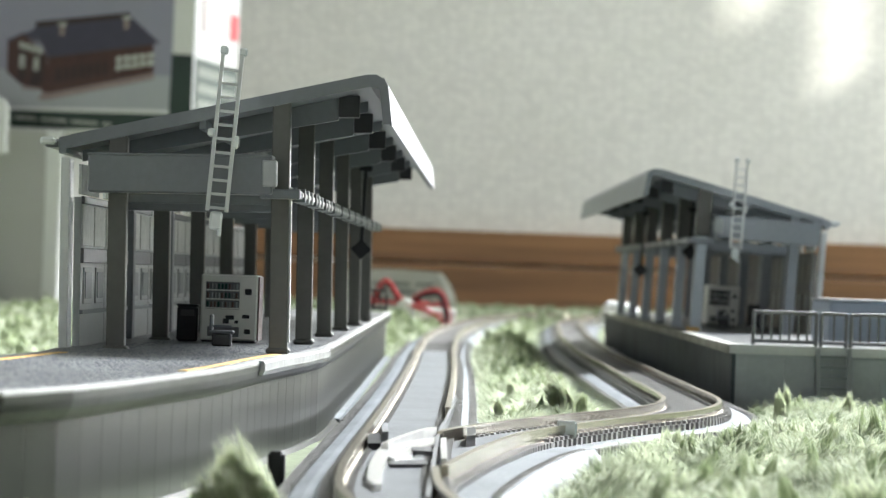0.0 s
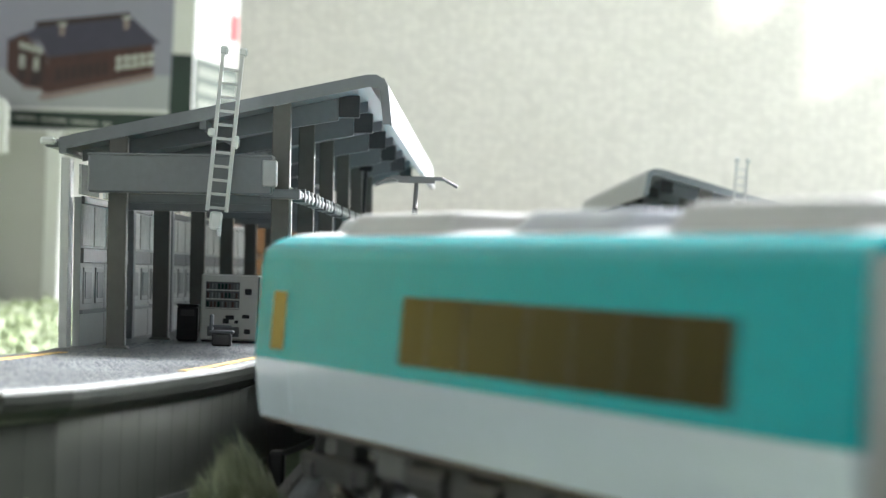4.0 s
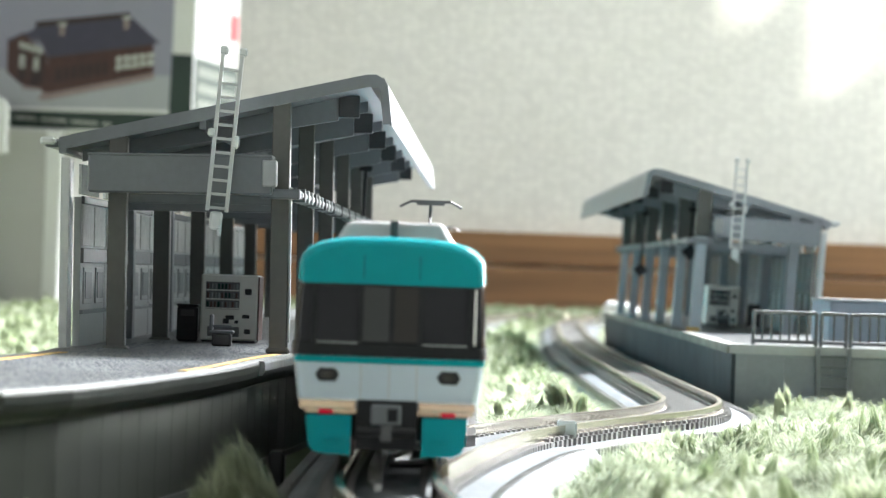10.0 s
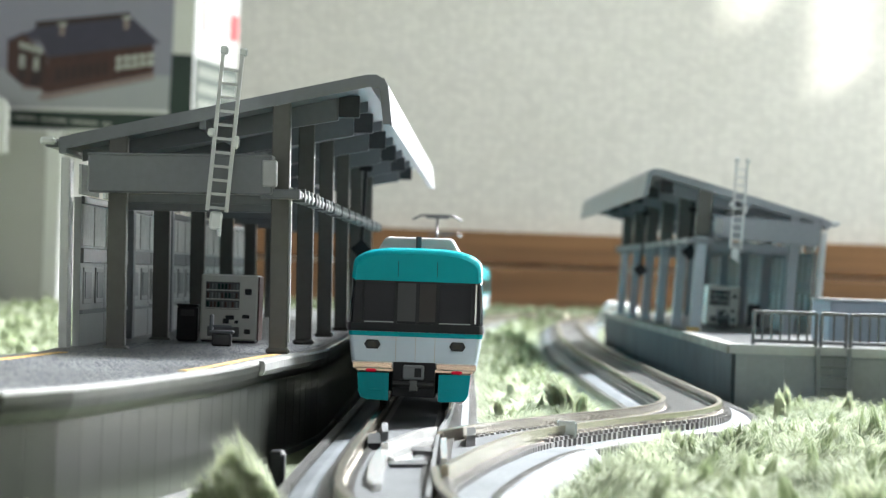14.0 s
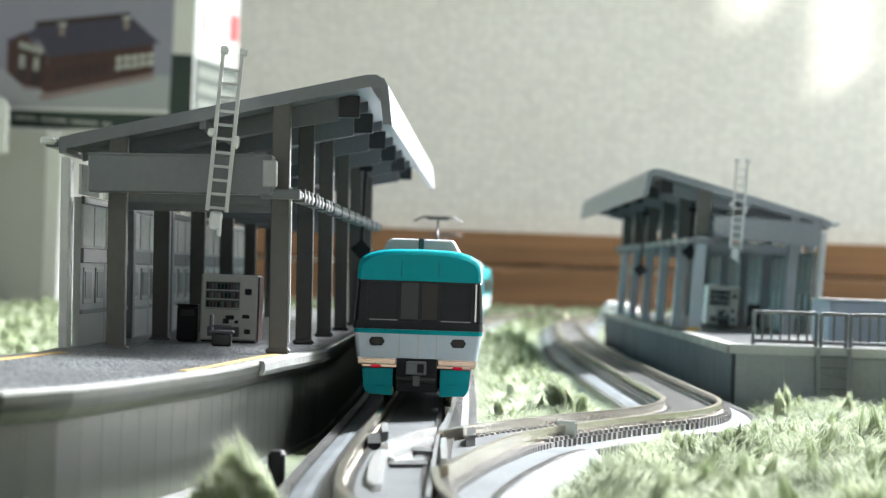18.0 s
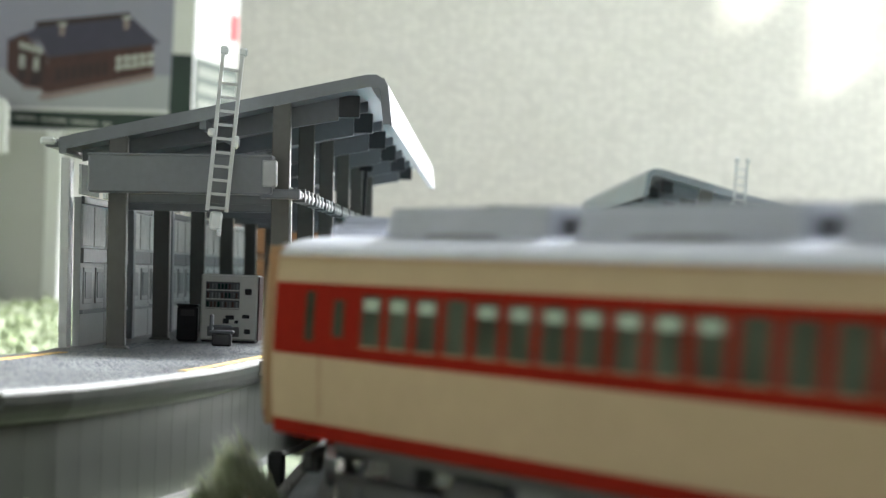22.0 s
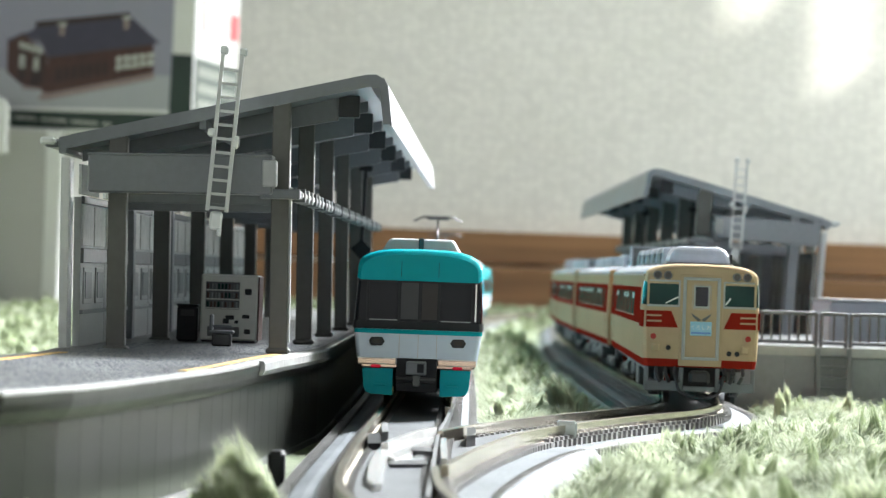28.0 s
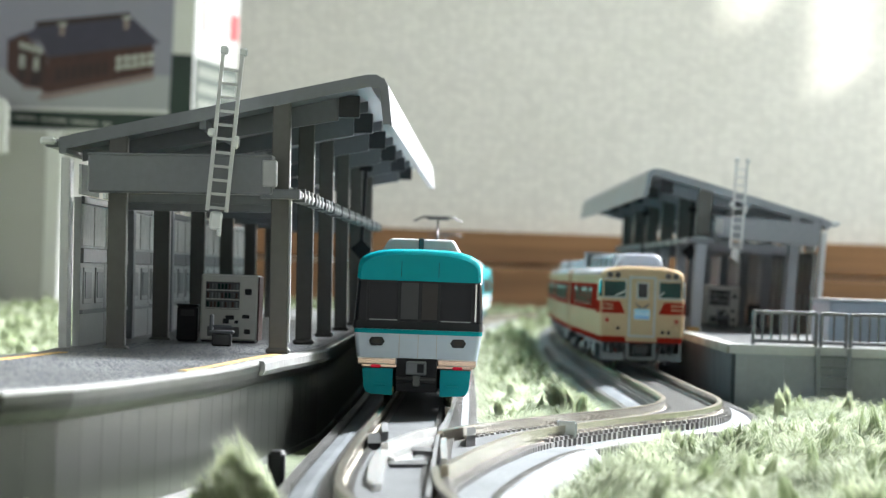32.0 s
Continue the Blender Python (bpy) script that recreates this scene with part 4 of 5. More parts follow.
part("yellow_line", ribbon([(-62.5, 290), (-57.5, 330), (-53.2, 372), (-51.4, 396)], [(0.0, 13.9), (0.0, 14.1), (1.4, 14.1), (1.4, 13.9)]), YELLOW, near_platform)
grit = np.random.default_rng(8)
n = 5200
gy = 282 + 194 * grit.uniform(0, 1, n) ** 1.3
gx = np.interp(gy, [q[1] for q in EDGE], [q[0] for q in EDGE]) - 1.4 - grit.uniform(0, 27, n)
gw, gh = grit.uniform(0.12, 0.34, n), grit.uniform(0.04, 0.13, n)
ring = np.stack([np.stack([gx + gw * sx, gy + gw * sy, np.full(n, 13.98)], 1) for sx, sy in ((-1, -1), (1, -1), (1, 1), (-1, 1))] + [np.stack([gx, gy, 14.0 + gh], 1)], 1)
me = bpy.data.meshes.new("paving_grit")
k = np.arange(n) * 5
me.from_pydata((ring.reshape(-1, 3) * MM).tolist(), [], np.concatenate([np.stack([k + a, k + (a + 1) % 4, k + 4], 1) for a in range(4)]).tolist())
me.materials.append(GREY)
speckle = new("paving_grit", me)
speckle.parent = near_platform
tagged(speckle, "pale raised grit on the paving", kind="stuff")
panels(near_platform, [(x - 1.2, y) for x, y in EDGE if y < 520], 0.5, 10.9, 7.4, DARK_GREY)
part("plinth", ribbon([q for q in EDGE if q[1] < 520], [(-1.5, 0.02), (-1.5, 0.6), (-0.3, 0.6), (0.1, 0.02)]), DARK_GREY, near_platform)
panels(near_platform, [(x - 1.3, y) for x, y in EDGE if y > 514], 0.5, 10.9, 12.6, DARK_GREY)
part("base_strip", ribbon([q for q in EDGE if q[1] > 505], [(-0.9, 0.0), (-0.9, 0.7), (0.35, 0.7), (0.5, 0.0)]), BALLAST, near_platform, "pale strip along the platform foot")
JOINT = [q for q in EDGE if 380 < q[1] < 456]
part("end_coping", ribbon(JOINT, [(0.2, 12.3), (0.2, 14.2), (0.9, 14.2), (1.1, 13.9), (1.1, 12.9), (0.8, 12.3)]), COPING, near_platform)

far_platform = thing("platform", "grey station platform with stairs at its end", "platform")
FAR_EDGE = [(58.0, 588), (59.0, 690), (59.6, 760), (60.0, 900), (61.5, 1110)]
part("core", prism([(x + 1.2, y) for x, y in FAR_EDGE] + [(112, 1110), (160, 1000), (160, 596), (108, 590)], 0.0, 12.8, "z"), GREY_LIGHT, far_platform)
part("paving", prism([(x + 0.4, y) for x, y in FAR_EDGE] + [(112.5, 1111), (161, 1000), (161, 594), (110, 588.5)], 12.8, 14.0, "z"), PAVED, far_platform)
bx_side = [(x + 1.0, y) for x, y in FAR_EDGE]
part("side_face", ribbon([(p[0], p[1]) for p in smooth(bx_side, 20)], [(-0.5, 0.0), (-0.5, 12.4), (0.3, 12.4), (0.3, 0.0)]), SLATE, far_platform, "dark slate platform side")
part("coping", ribbon([(p[0], p[1]) for p in smooth(FAR_EDGE, 20)], [(-0.4, 12.4), (-0.4, 14.2), (2.2, 14.2), (2.2, 12.4)]), MOSSY, far_platform, "mossy worn platform edge")
part("coping", ribbon([(58.0, 588), (110, 588), (161, 593)], [(-1.8, 12.4), (-1.8, 14.25), (0.5, 14.25), (0.5, 12.4)]), GREY_PALE, far_platform, "pale grey edge of the platform end")
part("yellow_line", box(62.2, 65.4, 742, 744, 14.0, 15.0, 0.1), YELLOW, far_platform)
panels(far_platform, [(59.5, 588.6), (108, 588.6)], 0.2, 12.0, 9.6, GREY_LIGHT)
panels(far_platform, [(110, 589), (158, 593.6)], 0.2, 12.0, 9.4, GREY_LIGHT)


# ---- canopies: local x is towards the track, y along it, z over the paving ----
def canopy(name, m, at, label):
    c = thing(name, label, "canopy", at, group="platform canopies")
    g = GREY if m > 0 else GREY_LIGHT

    def bx(n, x0, x1, y0, y1, z0, z1, bevel=0.15, mat=None, parent=None, lab=""):
        a, b = sorted((m * x0, m * x1))
        return part(n, box(a, b, y0, y1, z0, z1, bevel), mat or g, parent or c, lab)

    def up(x):
        return 30.5 + (x + 32.0) * 0.2205
    top = [(-32.0, 28.3), (-32.0, 30.6), (12.0, 40.3), (13.4, 40.35), (14.5, 39.7), (15.0, 38.6), (15.6, 33.2), (14.5, 33.2), (13.9, 38.2), (12.6, 38.6), (-30.9, 29.0), (-30.9, 28.3)]
    roof = part("roof", prism([(m * x, z) for x, z in top], 0, 318, "y"), g, c, "grey ribbed plastic canopy roof")
    lip = [(14.45, 40.0), (15.12, 38.7), (15.75, 33.05), (15.5, 33.0), (14.9, 38.5), (14.3, 39.6)]
    for i in range(11):
        part("roof_lip", prism([(m * x, z) for x, z in lip], 0.15 + 28.9 * i, 28.8 + 28.9 * i, "y"), g, roof)
    for i in range(28):
        z0 = up(-31)
        part("roof_batten", prism([(m * -31.5, z0 + 0.3), (m * 11.5, up(11.5) + 0.32), (m * 11.5, up(11.5) + 0.7), (m * -31.5, z0 + 0.7)], 8 + 11 * i, 8.7 + 11 * i, "y"), g, roof)
    bx("gutter", -34.2, -31.9, 0.5, 318, 29.2, 30.4, 0.3)
    bx("gutter_end", -34.6, -32.4, -1.2, 0.6, 29.5, 30.6, 0.3, CLEAR)
    bx("purlin", -12.0, -11.0, 1, 316, 32.0, 33.6, 0.1)
    for i in range(6):
        y = 58.8 * i
        if i == 0:
            y = 1.5
        p = bx("post", -1.4, 1.2, y - 1.2, y + 1.4, 0, up(0) - 1.4, 0.15, POST_SHADED if m > 0 else POST_LIT)
        bx("post_foot", -1.8, 1.6, y - 1.6, y + 1.8, 0, 0.9, 0.3, POST_SHADED if m > 0 else POST_LIT, p)
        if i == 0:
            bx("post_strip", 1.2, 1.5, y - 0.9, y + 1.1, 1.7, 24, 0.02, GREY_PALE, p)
        # upper posts darkened to stand for the shade under the roof
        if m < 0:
            bx("shaded_post_head", -1.9, 1.7, y - 1.5, y + 1.7, 24.2, up(0) - 1.5, 0.2, POST_SHADED, p)
        q = bx("back_post", -24.8, -22.2, y - 1.2, y + 1.4, 0, up(-23.5) - 1.4, 0.15, POST_SHADED if m > 0 else None)
        bx("post_foot", -25.3, -21.7, y - 1.6, y + 1.8, 0, 0.8, 0.3, POST_SHADED if m > 0 else None, q)
        # the sloping rafter with its bracket and dark end
        yr = y if i else 11.0
        raf = prism([(m * -30, up(-30) - 3.4), (m * 7.5, up(7.5) - 5.0), (m * 7.5, up(7.5) - 1.3), (m * -30, up(-30) - 1.3)], yr - 0.8, yr + 0.9, "y")
        r = part("rafter", raf, g, c)
        bx("rafter_end", 7.6, 10.6, yr - 1.4, yr + 1.5, up(9) - 4.9, up(9) - 1.7, 0.1, RAFTER_END, r)
        if i < 5:
            mid = prism([(m * -30, up(-30) - 2.4), (m * 11, up(11) - 3.4), (m * 11, up(11) - 1.3), (m * -30, up(-30) - 1.3)], y + 28.6, y + 30.0, "y")
            part("rafter", mid, g, c)
        bx("tie_beam", -22, 0.5, y - 0.5, y + 0.6, 21.4, 23.2, 0.1, None, r)
        # the back wall, bay by bay
        if i < 5:
            y0, y1 = y + 2.0, 58.8 * (i + 1) - 2.0
            for k in range(2):
                a0, a1 = y0 + (y1 - y0) / 2 * k + 0.3, y0 + (y1 - y0) / 2 * (k + 1) - 0.3
                # far side: wall, panes and mouldings take the dark tone as painted shade
                w = bx("wall_panel", -30.2, -29.1, a0, a1, 0, 22.2, 0.1, GREY_PALE if m > 0 else POST_SHADED)
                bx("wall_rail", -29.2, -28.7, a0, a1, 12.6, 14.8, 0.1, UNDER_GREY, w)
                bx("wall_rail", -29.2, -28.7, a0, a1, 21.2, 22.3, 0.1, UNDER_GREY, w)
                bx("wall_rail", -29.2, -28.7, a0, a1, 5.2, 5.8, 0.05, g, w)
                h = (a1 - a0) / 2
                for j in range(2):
                    bx("frosted_pane", -29.2, -28.95, a0 + h * j + 0.6, a0 + h * (j + 1) - 0.6, 15.1, 21.0, 0.08, FROST if m > 0 else POST_SHADED, w)
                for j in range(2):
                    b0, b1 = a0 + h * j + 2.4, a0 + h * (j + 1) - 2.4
                    bx("wall_moulding", -29.2, -28.85, b0, b1, 6.6, 12.0, 0.12, GREY_PALE if m > 0 else POST_SHADED, w)
                    bx("wall_inset", -29.2, -28.75, b0 + 0.8, b1 - 0.8, 7.4, 11.3, 0.05, g, w)
                bx("clerestory", -29.8, -29.4, a0 + 1.5, a1 - 5.0, 22.6, 27.0, 0.05, CLEAR, w)
        if i:
            bx("wall_stud", -30.4, -28.0, y - 1.5, y + 1.7, 0, 27.5, 0.15)
    bx("end_pilaster", -31.2, -29.9, -3.0, 1.0, 0, 27.6, 0.15, LADDER_GREY)
    # the deep box beam across the near end, and a thinner one behind it
    o, u = (0, 0) if m > 0 else (-2.2, 1.1)
    b = bx("box_beam", -27.0 + o, -0.9 + o, -5.6, 1.2, 22.7 + u, 28.2 + u, 0.25, g, None, "deep grey box beam under the roof")
    bx("beam_end", -2.3 + o, -0.2 + o, -6.0, -4.2, 23.8 + u, 27.6 + u, 0.2, GREY_PALE, b)
    bx("beam_lip", -27.1 + o, -0.9 + o, -5.8, 1.3, 27.9 + u, 28.3 + u, 0.1, g, b)
    bx("cross_beam", -25, 0, 16, 18, 20.6, 22.4, 0.15)
    bx("beam_bracket", -2.8, 3.0, -3.4, -0.6, 22.2, 23.6, 0.2, g)
    # the cable trunk on the posts
    k = bx("cable_trunk", 1.6, 3.2, 0, 300, 22.3, 23.4, 0.3, GREY_PALE, None, "pale ribbed cable trunk")
    for i in range(34):
        bx("trunk_clip", 1.45, 3.4, 2 + 8.9 * i, 3.6 + 8.9 * i, 21.9, 23.8, 0.1, GREY_PALE if i % 3 else UNDER_GREY, k)
    return c


LEFT_AT = mm(-23.1, 421, 14.0, 0, -1.0, -0.95)
RIGHT_AT = mm(64.6, 746, 14.0, 0, 2.6, 0.2)
canopy("canopy", 1, LEFT_AT, "grey platform canopy on square posts with back wall")
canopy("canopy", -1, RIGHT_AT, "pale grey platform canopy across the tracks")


# ---- things on and at the platforms ----
def hanging_sign(at, length=20.5):
    h = thing("hanging_signal", "black hanging rod signal with a diamond lamp", "signal", at)
    part("rod", rod((0, 0, 0), (0, 0, length), 0.42, 8), BLACK, h)
    part("lamp", prism([(-2.3, 0), (0, 2.3), (2.3, 0), (0, -2.3)], -0.9, 0.9, "y"), BLACK, h)
    part("bracket", box(-1.4, 1.4, -0.7, 0.7, length - 3.5, length - 2.3, 0.2), BLACK, h)
    return h


hanging_sign(mm(-17.8, 640, 31.0, 0, 1.5, 0))
hanging_sign(mm(61.0, 905, 29.5, 0, 3.5, 0))
hanging_sign(mm(67.2, 800, 34.4, 0, 3.0, 0), 14.5)


def vending(at):
    v = thing("vending_machine", "pale grey drinks vending machine with dark display", "vending machine", at, group="vending machines")
    part("body", box(-4.6, 4.6, 0.0, 5.2, 0.4, 11.0, 0.25), VENDING, v)
    part("side_panel", box(4.61, 4.85, 0.3, 5.0, 0.5, 10.8, 0.05), SHED_WALL, v, "dark brown side panel")
    part("base", box(-4.3, 4.3, 0.3, 5.0, 0, 0.5), BLACK, v)
    d = part("display", box(-3.8, 1.7, -0.16, 0.1, 5.4, 9.8, 0.05), UNDER_GREY, v, "dark drinks display")
    rng = random.Random(3)
    for r in range(3):
        part("shelf", box(-3.75, 1.65, -0.3, 0, 5.45 + 1.45 * r, 5.65 + 1.45 * r), VENDING, d)
        for k in range(9):
            part("can", rod((-3.4 + 0.58 * k, -0.18, 5.68 + 1.45 * r), (-3.4 + 0.58 * k, -0.18, 6.6 + 1.45 * r), 0.2, 6), rng.choice((GREY, CAB_GLASS, GREY, UNDER_GREY, SHED_WALL)), d)
    for x, z, w, h in ((3.1, 8.3, 0.55, 0.5), (0.2, 4.1, 0.7, 0.35), (2.8, 4.3, 0.6, 0.3), (-0.4, 3.5, 0.5, 0.4), (1.3, 3.4, 0.3, 0.25), (3.1, 1.9, 0.5, 0.4)):
        part("slot", box(x - w, x + w, -0.15, 0.1, z - h, z + h, 0.05), BLACK, v)
    part("flap", box(-3.4, 1.8, -0.18, 0.1, 1.0, 2.6, 0.1), UNDER_GREY, v)
    return v


vending(mm(-34.2, 474, 14.0, 0, 0, -4))
vending(mm(76.5, 800, 14.6, 0, 2.5, 6))


def bin_box(at):
    b = thing("waste_bin", "black waste bin beside the vending machine", "waste bin", at, group="waste bins")
    part("body", box(-1.7, 1.7, 0, 2.6, 0, 5.6, 0.3), BLACK, b)
    part("lid", box(-1.8, 1.8, -0.1, 2.7, 5.6, 6.0, 0.15), BLACK, b)
    part("opening", box(-1.1, 1.1, -0.06, 0.1, 4.1, 5.1, 0.05), UNDER, b)


bin_box(mm(-41.0, 476, 14.0))
bin_box(mm(84.5, 795, 14.8, 0, 2.5, 0))


def bench(at):
    b = thing("bench", "small grey moulded platform bench", "bench", at, group="platform seats")
    part("base", box(-1.5, 1.5, 0, 2.6, 0, 2.0, 0.25), UNDER, b)
    part("seat", box(-1.9, 1.9, -0.4, 2.8, 2.0, 2.45, 0.2), GREY, b)
    part("backrest", box(-1.9, -1.4, -0.3, 2.8, 2.4, 4.9, 0.2), GREY, b)
    part("armrest", box(-1.4, 1.6, -0.3, 0.1, 2.9, 3.3, 0.12), GREY, b)


bench(mm(-33.6, 452, 14.0))
bench(mm(76.0, 790, 14.5, 0, 2.5, 0))


def ladder(at, height, label):
    l = thing("ladder", label, "ladder", at, group="roof ladders")
    for x in (-1.35, 1.35):
        r = part("stile", box(x - 0.28, x + 0.28, -0.25, 0.25, 0, height, 0.08), LADDER_GREY, l)
        part("hook", box(x - 0.45, x + 0.65, -0.4, 0.9, height - 0.5, height + 0.7, 0.25), CLEAR, r)
    n = int(height / 1.95)
    rung = None
    for i in range(n):
        m = mm(0, 0, 0.5 + 1.95 * i)
        if rung is None:
            rung = part("rung", box(-1.2, 1.2, -0.18, 0.18, -0.2, 0.2, 0.05), LADDER_GREY, l, at=m)
        else:
            again(rung, "rung", m)
    part("clamp", box(-2.4, -1.3, -0.4, 1.2, 10.4, 11.6, 0.25), CLEAR, l)
    part("clamp", box(1.3, 2.1, -0.4, 1.2, 9.0, 10.9, 0.25), CLEAR, l)
    part("foot_bracket", box(-0.9, 0.9, -0.3, 0.5, -2.6, 0.0, 0.3), CLEAR, l)
    part("foot_pin", rod((0.6, 0, -3.4), (0.6, 0, -2.4), 0.35, 8), CLEAR, l)
    return l


ladder(mm(-32.0, 413.2, 34.0, 0, 3.9, 0), 22.6, "grey plastic roof ladder hooked over the canopy beam")
ladder(mm(73.4, 737.5, 35.0, 0, 2.4, 0), 22.2, "pale grey plastic roof ladder on the canopy beam")


def fence(x0, x1, y0, y1, height, label, mat=UNDER_GREY):
    f = thing("fence", label, "fence", mm(x0, y0, 14.2, 0, 0, math.degrees(math.atan2(y1 - y0, x1 - x0))), group="platform fences")
    n = math.hypot(x1 - x0, y1 - y0)
    for z in (0.9, height):
        part("rail", rod((0, 0, z), (n, 0, z), 0.42, 8), mat, f)
    for x in (0, n):
        part("post", rod((x, 0, 0), (x, 0, height), 0.42, 8), mat, f)
    k = int(n / 1.75)
    bar = None
    for i in range(1, k):
        m = mm(n * i / k, 0, 0)
        if bar is None:
            bar = part("bar", rod((0, 0, 0.9), (0, 0, height), 0.27, 6), mat, f, at=m)
        else:
            again(bar, "bar", m)
    return f


fence(62.9, 75.6, 590.5, 591, 6.7, "grey platform end fence with thin upright bars")
fence(76.6, 81.6, 590.5, 590.8, 6.7, "short grey fence gate above the steps")
fence(82.6, 112, 590.8, 591.5, 6.7, "grey platform end fence with thin upright bars")
fence(-26, -16.5, 886, 887, 6.5, "dark fence at the far platform end", UNDER)

steps = thing("steps", "grey steps down from the platform end", "steps", mm(75.6, 584.5, 0))
for x in (0.0, 6.2):
    part("stringer", prism([(-1.2, 0.0), (2.4, 14.0), (3.6, 14.0), (0.8, 0.0)], x - 0.45, x + 0.45, "x"), GREY, steps)
for i in range(6):
    part("tread", box(0.45, 5.75, -0.5 + 0.5 * i, 1.6 + 0.4 * i, 1.7 + 2.1 * i, 2.15 + 2.1 * i, 0.08), GREY, steps)

low = thing("low_wall", "pale blue-grey low wall block behind the fence", "wall block", mm(84.6, 640, 14.0))
part("block", box(0, 70, 0, 30, 0, 9.4, 0.4), PALE_BLUE, low)
part("cap", box(-0.3, 70.3, -0.3, 30.3, 9.4, 9.75, 0.1), GREY_PALE, low)

# ---- the far side of the layout ----
CARD_AT = mm(-50.5, 1560, 0.5, 0, 0, 3)
card = thing("printed_card", "white printed card lying behind the platform", "card", CARD_AT)
part("sheet", prism([(-2, 0), (58.5, 0), (57.6, 14), (54.5, 20.5), (50, 26.0), (30, 27.0), (-2, 26.6)], -0.4, 0.4, "y"), BOX_WHITE, card)
part("curled_edge", prism([(50.2, 26.0), (54.6, 20.5), (57.7, 14), (58.6, 8), (54.0, 13), (51.0, 19.5), (48.6, 25.6)], -2.6, -0.4, "y"), PAPER, card)
for r in range(3):
    for k in range(14):
        if (k * 7 + r * 3) % 5:
            part("print_bar", box(3 + 3.1 * k, 5.4 + 3.1 * k, -0.7, -0.4, 18.5 - 4 * r, 20.0 - 4 * r), INK, card)


def wire(points, mat, label):
    w = thing("wire", label, "wire")
    part("strand", tube(points, 0.95, 8, 8), mat, w)


wire([(-36, 1298, 1), (-32.5, 1296, 9.9), (-28.3, 1296, 17.5), (-26.4, 1296, 21.3), (-24.4, 1296, 22.2), (-21.9, 1296, 20.2), (-19.5, 1296, 16.1), (-16.6, 1296, 13.7), (-14.1, 1296, 12.8)], WIRE_RED, "thin red feeder wire in a loop")
wire([(-35, 1302, 1), (-31.2, 1298, 9), (-27.4, 1298, 16), (-25.0, 1298, 19.8), (-23.0, 1298, 20.0), (-21.0, 1298, 17.0), (-18.6, 1298, 13.2), (-15.6, 1298, 11.8)], BLACK, "thin black feeder wire in a loop")
wire([(-14.1, 1296, 12.8), (-10.7, 1296, 15.9), (-6.6, 1296, 18.0), (-2.4, 1296, 18.7), (0.7, 1296, 16.8), (2.3, 1296, 12.9), (3.2, 1296, 8.7), (3.6, 1298, 0.6)], WIRE_RED, "thin red feeder wire in a loop")
wire([(-14.6, 1294, 11.9), (-10.7, 1294, 14.6), (-6.6, 1294, 16.4), (-2.6, 1294, 17.0), (-0.2, 1294, 15.4), (1.2, 1294, 12.0), (2.2, 1294, 7.9), (2.4, 1296, 0.6)], BLACK, "thin black feeder wire in a loop")
wire([(-36, 1300, 1), (-32.5, 1298, 11.6), (-25.1, 1296, 12.9), (-20.1, 1296, 12.6), (-16.1, 1296, 12.2)], WIRE_RED, "thin red feeder wire in a loop")
wire([(-11.4, 1298, 13.4), (-5.1, 1298, 12.0), (0.3, 1298, 12.2), (2.8, 1298, 6), (3.0, 1300, 0.6)], WIRE_RED, "thin red feeder wire in a loop")
wire([(-13.0, 1290, 11.5), (-8.0, 1288, 10.3), (-3.7, 1286, 8.4), (-0.4, 1286, 6.8), (1.5, 1288, 0.6)], WIRE_RED, "thin red feeder wire end")
tie_wrap = thing("wire_tie", "white plastic tie round the feeder wires", "wire tie")
part("band", tube([(-19, 1293, 11.0), (-16.6, 1292, 13.6), (-14.4, 1292, 13.2), (-12.4, 1293, 10.4), (-12.0, 1294, 0.5)], 1.0, 6, 5), PAPER, tie_wrap)
part("band", tube([(-17.6, 1293, 12.6), (-15.0, 1292, 10.8), (-13.2, 1293, 8.6), (-12.6, 1294, 0.5)], 0.8, 6, 5), PAPER, tie_wrap)
plug = thing("wire_plug", "white plastic wire plug", "plug", mm(-1, 1312, 0))
part("housing", box(-9, 8, -3, 3, 0, 10.5, 0.9), PAPER, plug)
part("pin_row", box(-4, 5, -3.4, -2.9, 1.5, 3.5, 0.2), BLACK, plug)
dish = thing("plastic_bowl", "white upturned plastic bowl on the grass", "bowl", mm(72.0, 1180, 8.2))
b = bmesh.new()
bmesh.ops.create_cone(b, cap_ends=True, segments=28, radius1=9.5, radius2=6.5, depth=9)
bmesh.ops.bevel(b, geom=[e for e in b.edges if e.verts[0].co.z > 0 and e.verts[1].co.z > 0], offset=2.0, segments=4, affect="EDGES", profile=0.5)
b.transform(Matrix.Translation((0, 0, 4.5)))
part("shell", b, PAPER, dish, smooth=True)
part("rim", rod((0, 0, 0), (0, 0, 1.2), 10.2, 28), PAPER, dish)

# ---- the boxes behind ----
leaf = thing("leaflet", "white folded leaflet leaning at the boxes", "leaflet", mm(0, 1425, 0))
part("sheet", prism([(-228, 0), (-228, 74), (-212.6, 77.3), (-212.9, 86), (-212.0, 95), (-213.6, 102.4), (-218, 105), (-300, 112), (-300, 0)], -1.2, 0.0, "y"), PAPER, leaf)
part("fold", prism([(-213.4, 77.6), (-213.6, 86), (-212.8, 95), (-214.4, 102), (-219, 104.4), (-217.4, 90), (-218, 78)], -4.0, -1.2, "y"), PAPER, leaf)

stack = thing("white_box", "plain grey-white cardboard box on the layout", "box", mm(-330, 1440, 0))
# unseen left part lengthened to darken what the train windows reflect
part("carton", box(-330, 141, 0, 120, 0, 90.0, 0.8), BOX_WHITE, stack)
part("corner_edge", box(134, 141.6, -0.8, 6, 0, 89.5, 0.4), PAPER, stack)
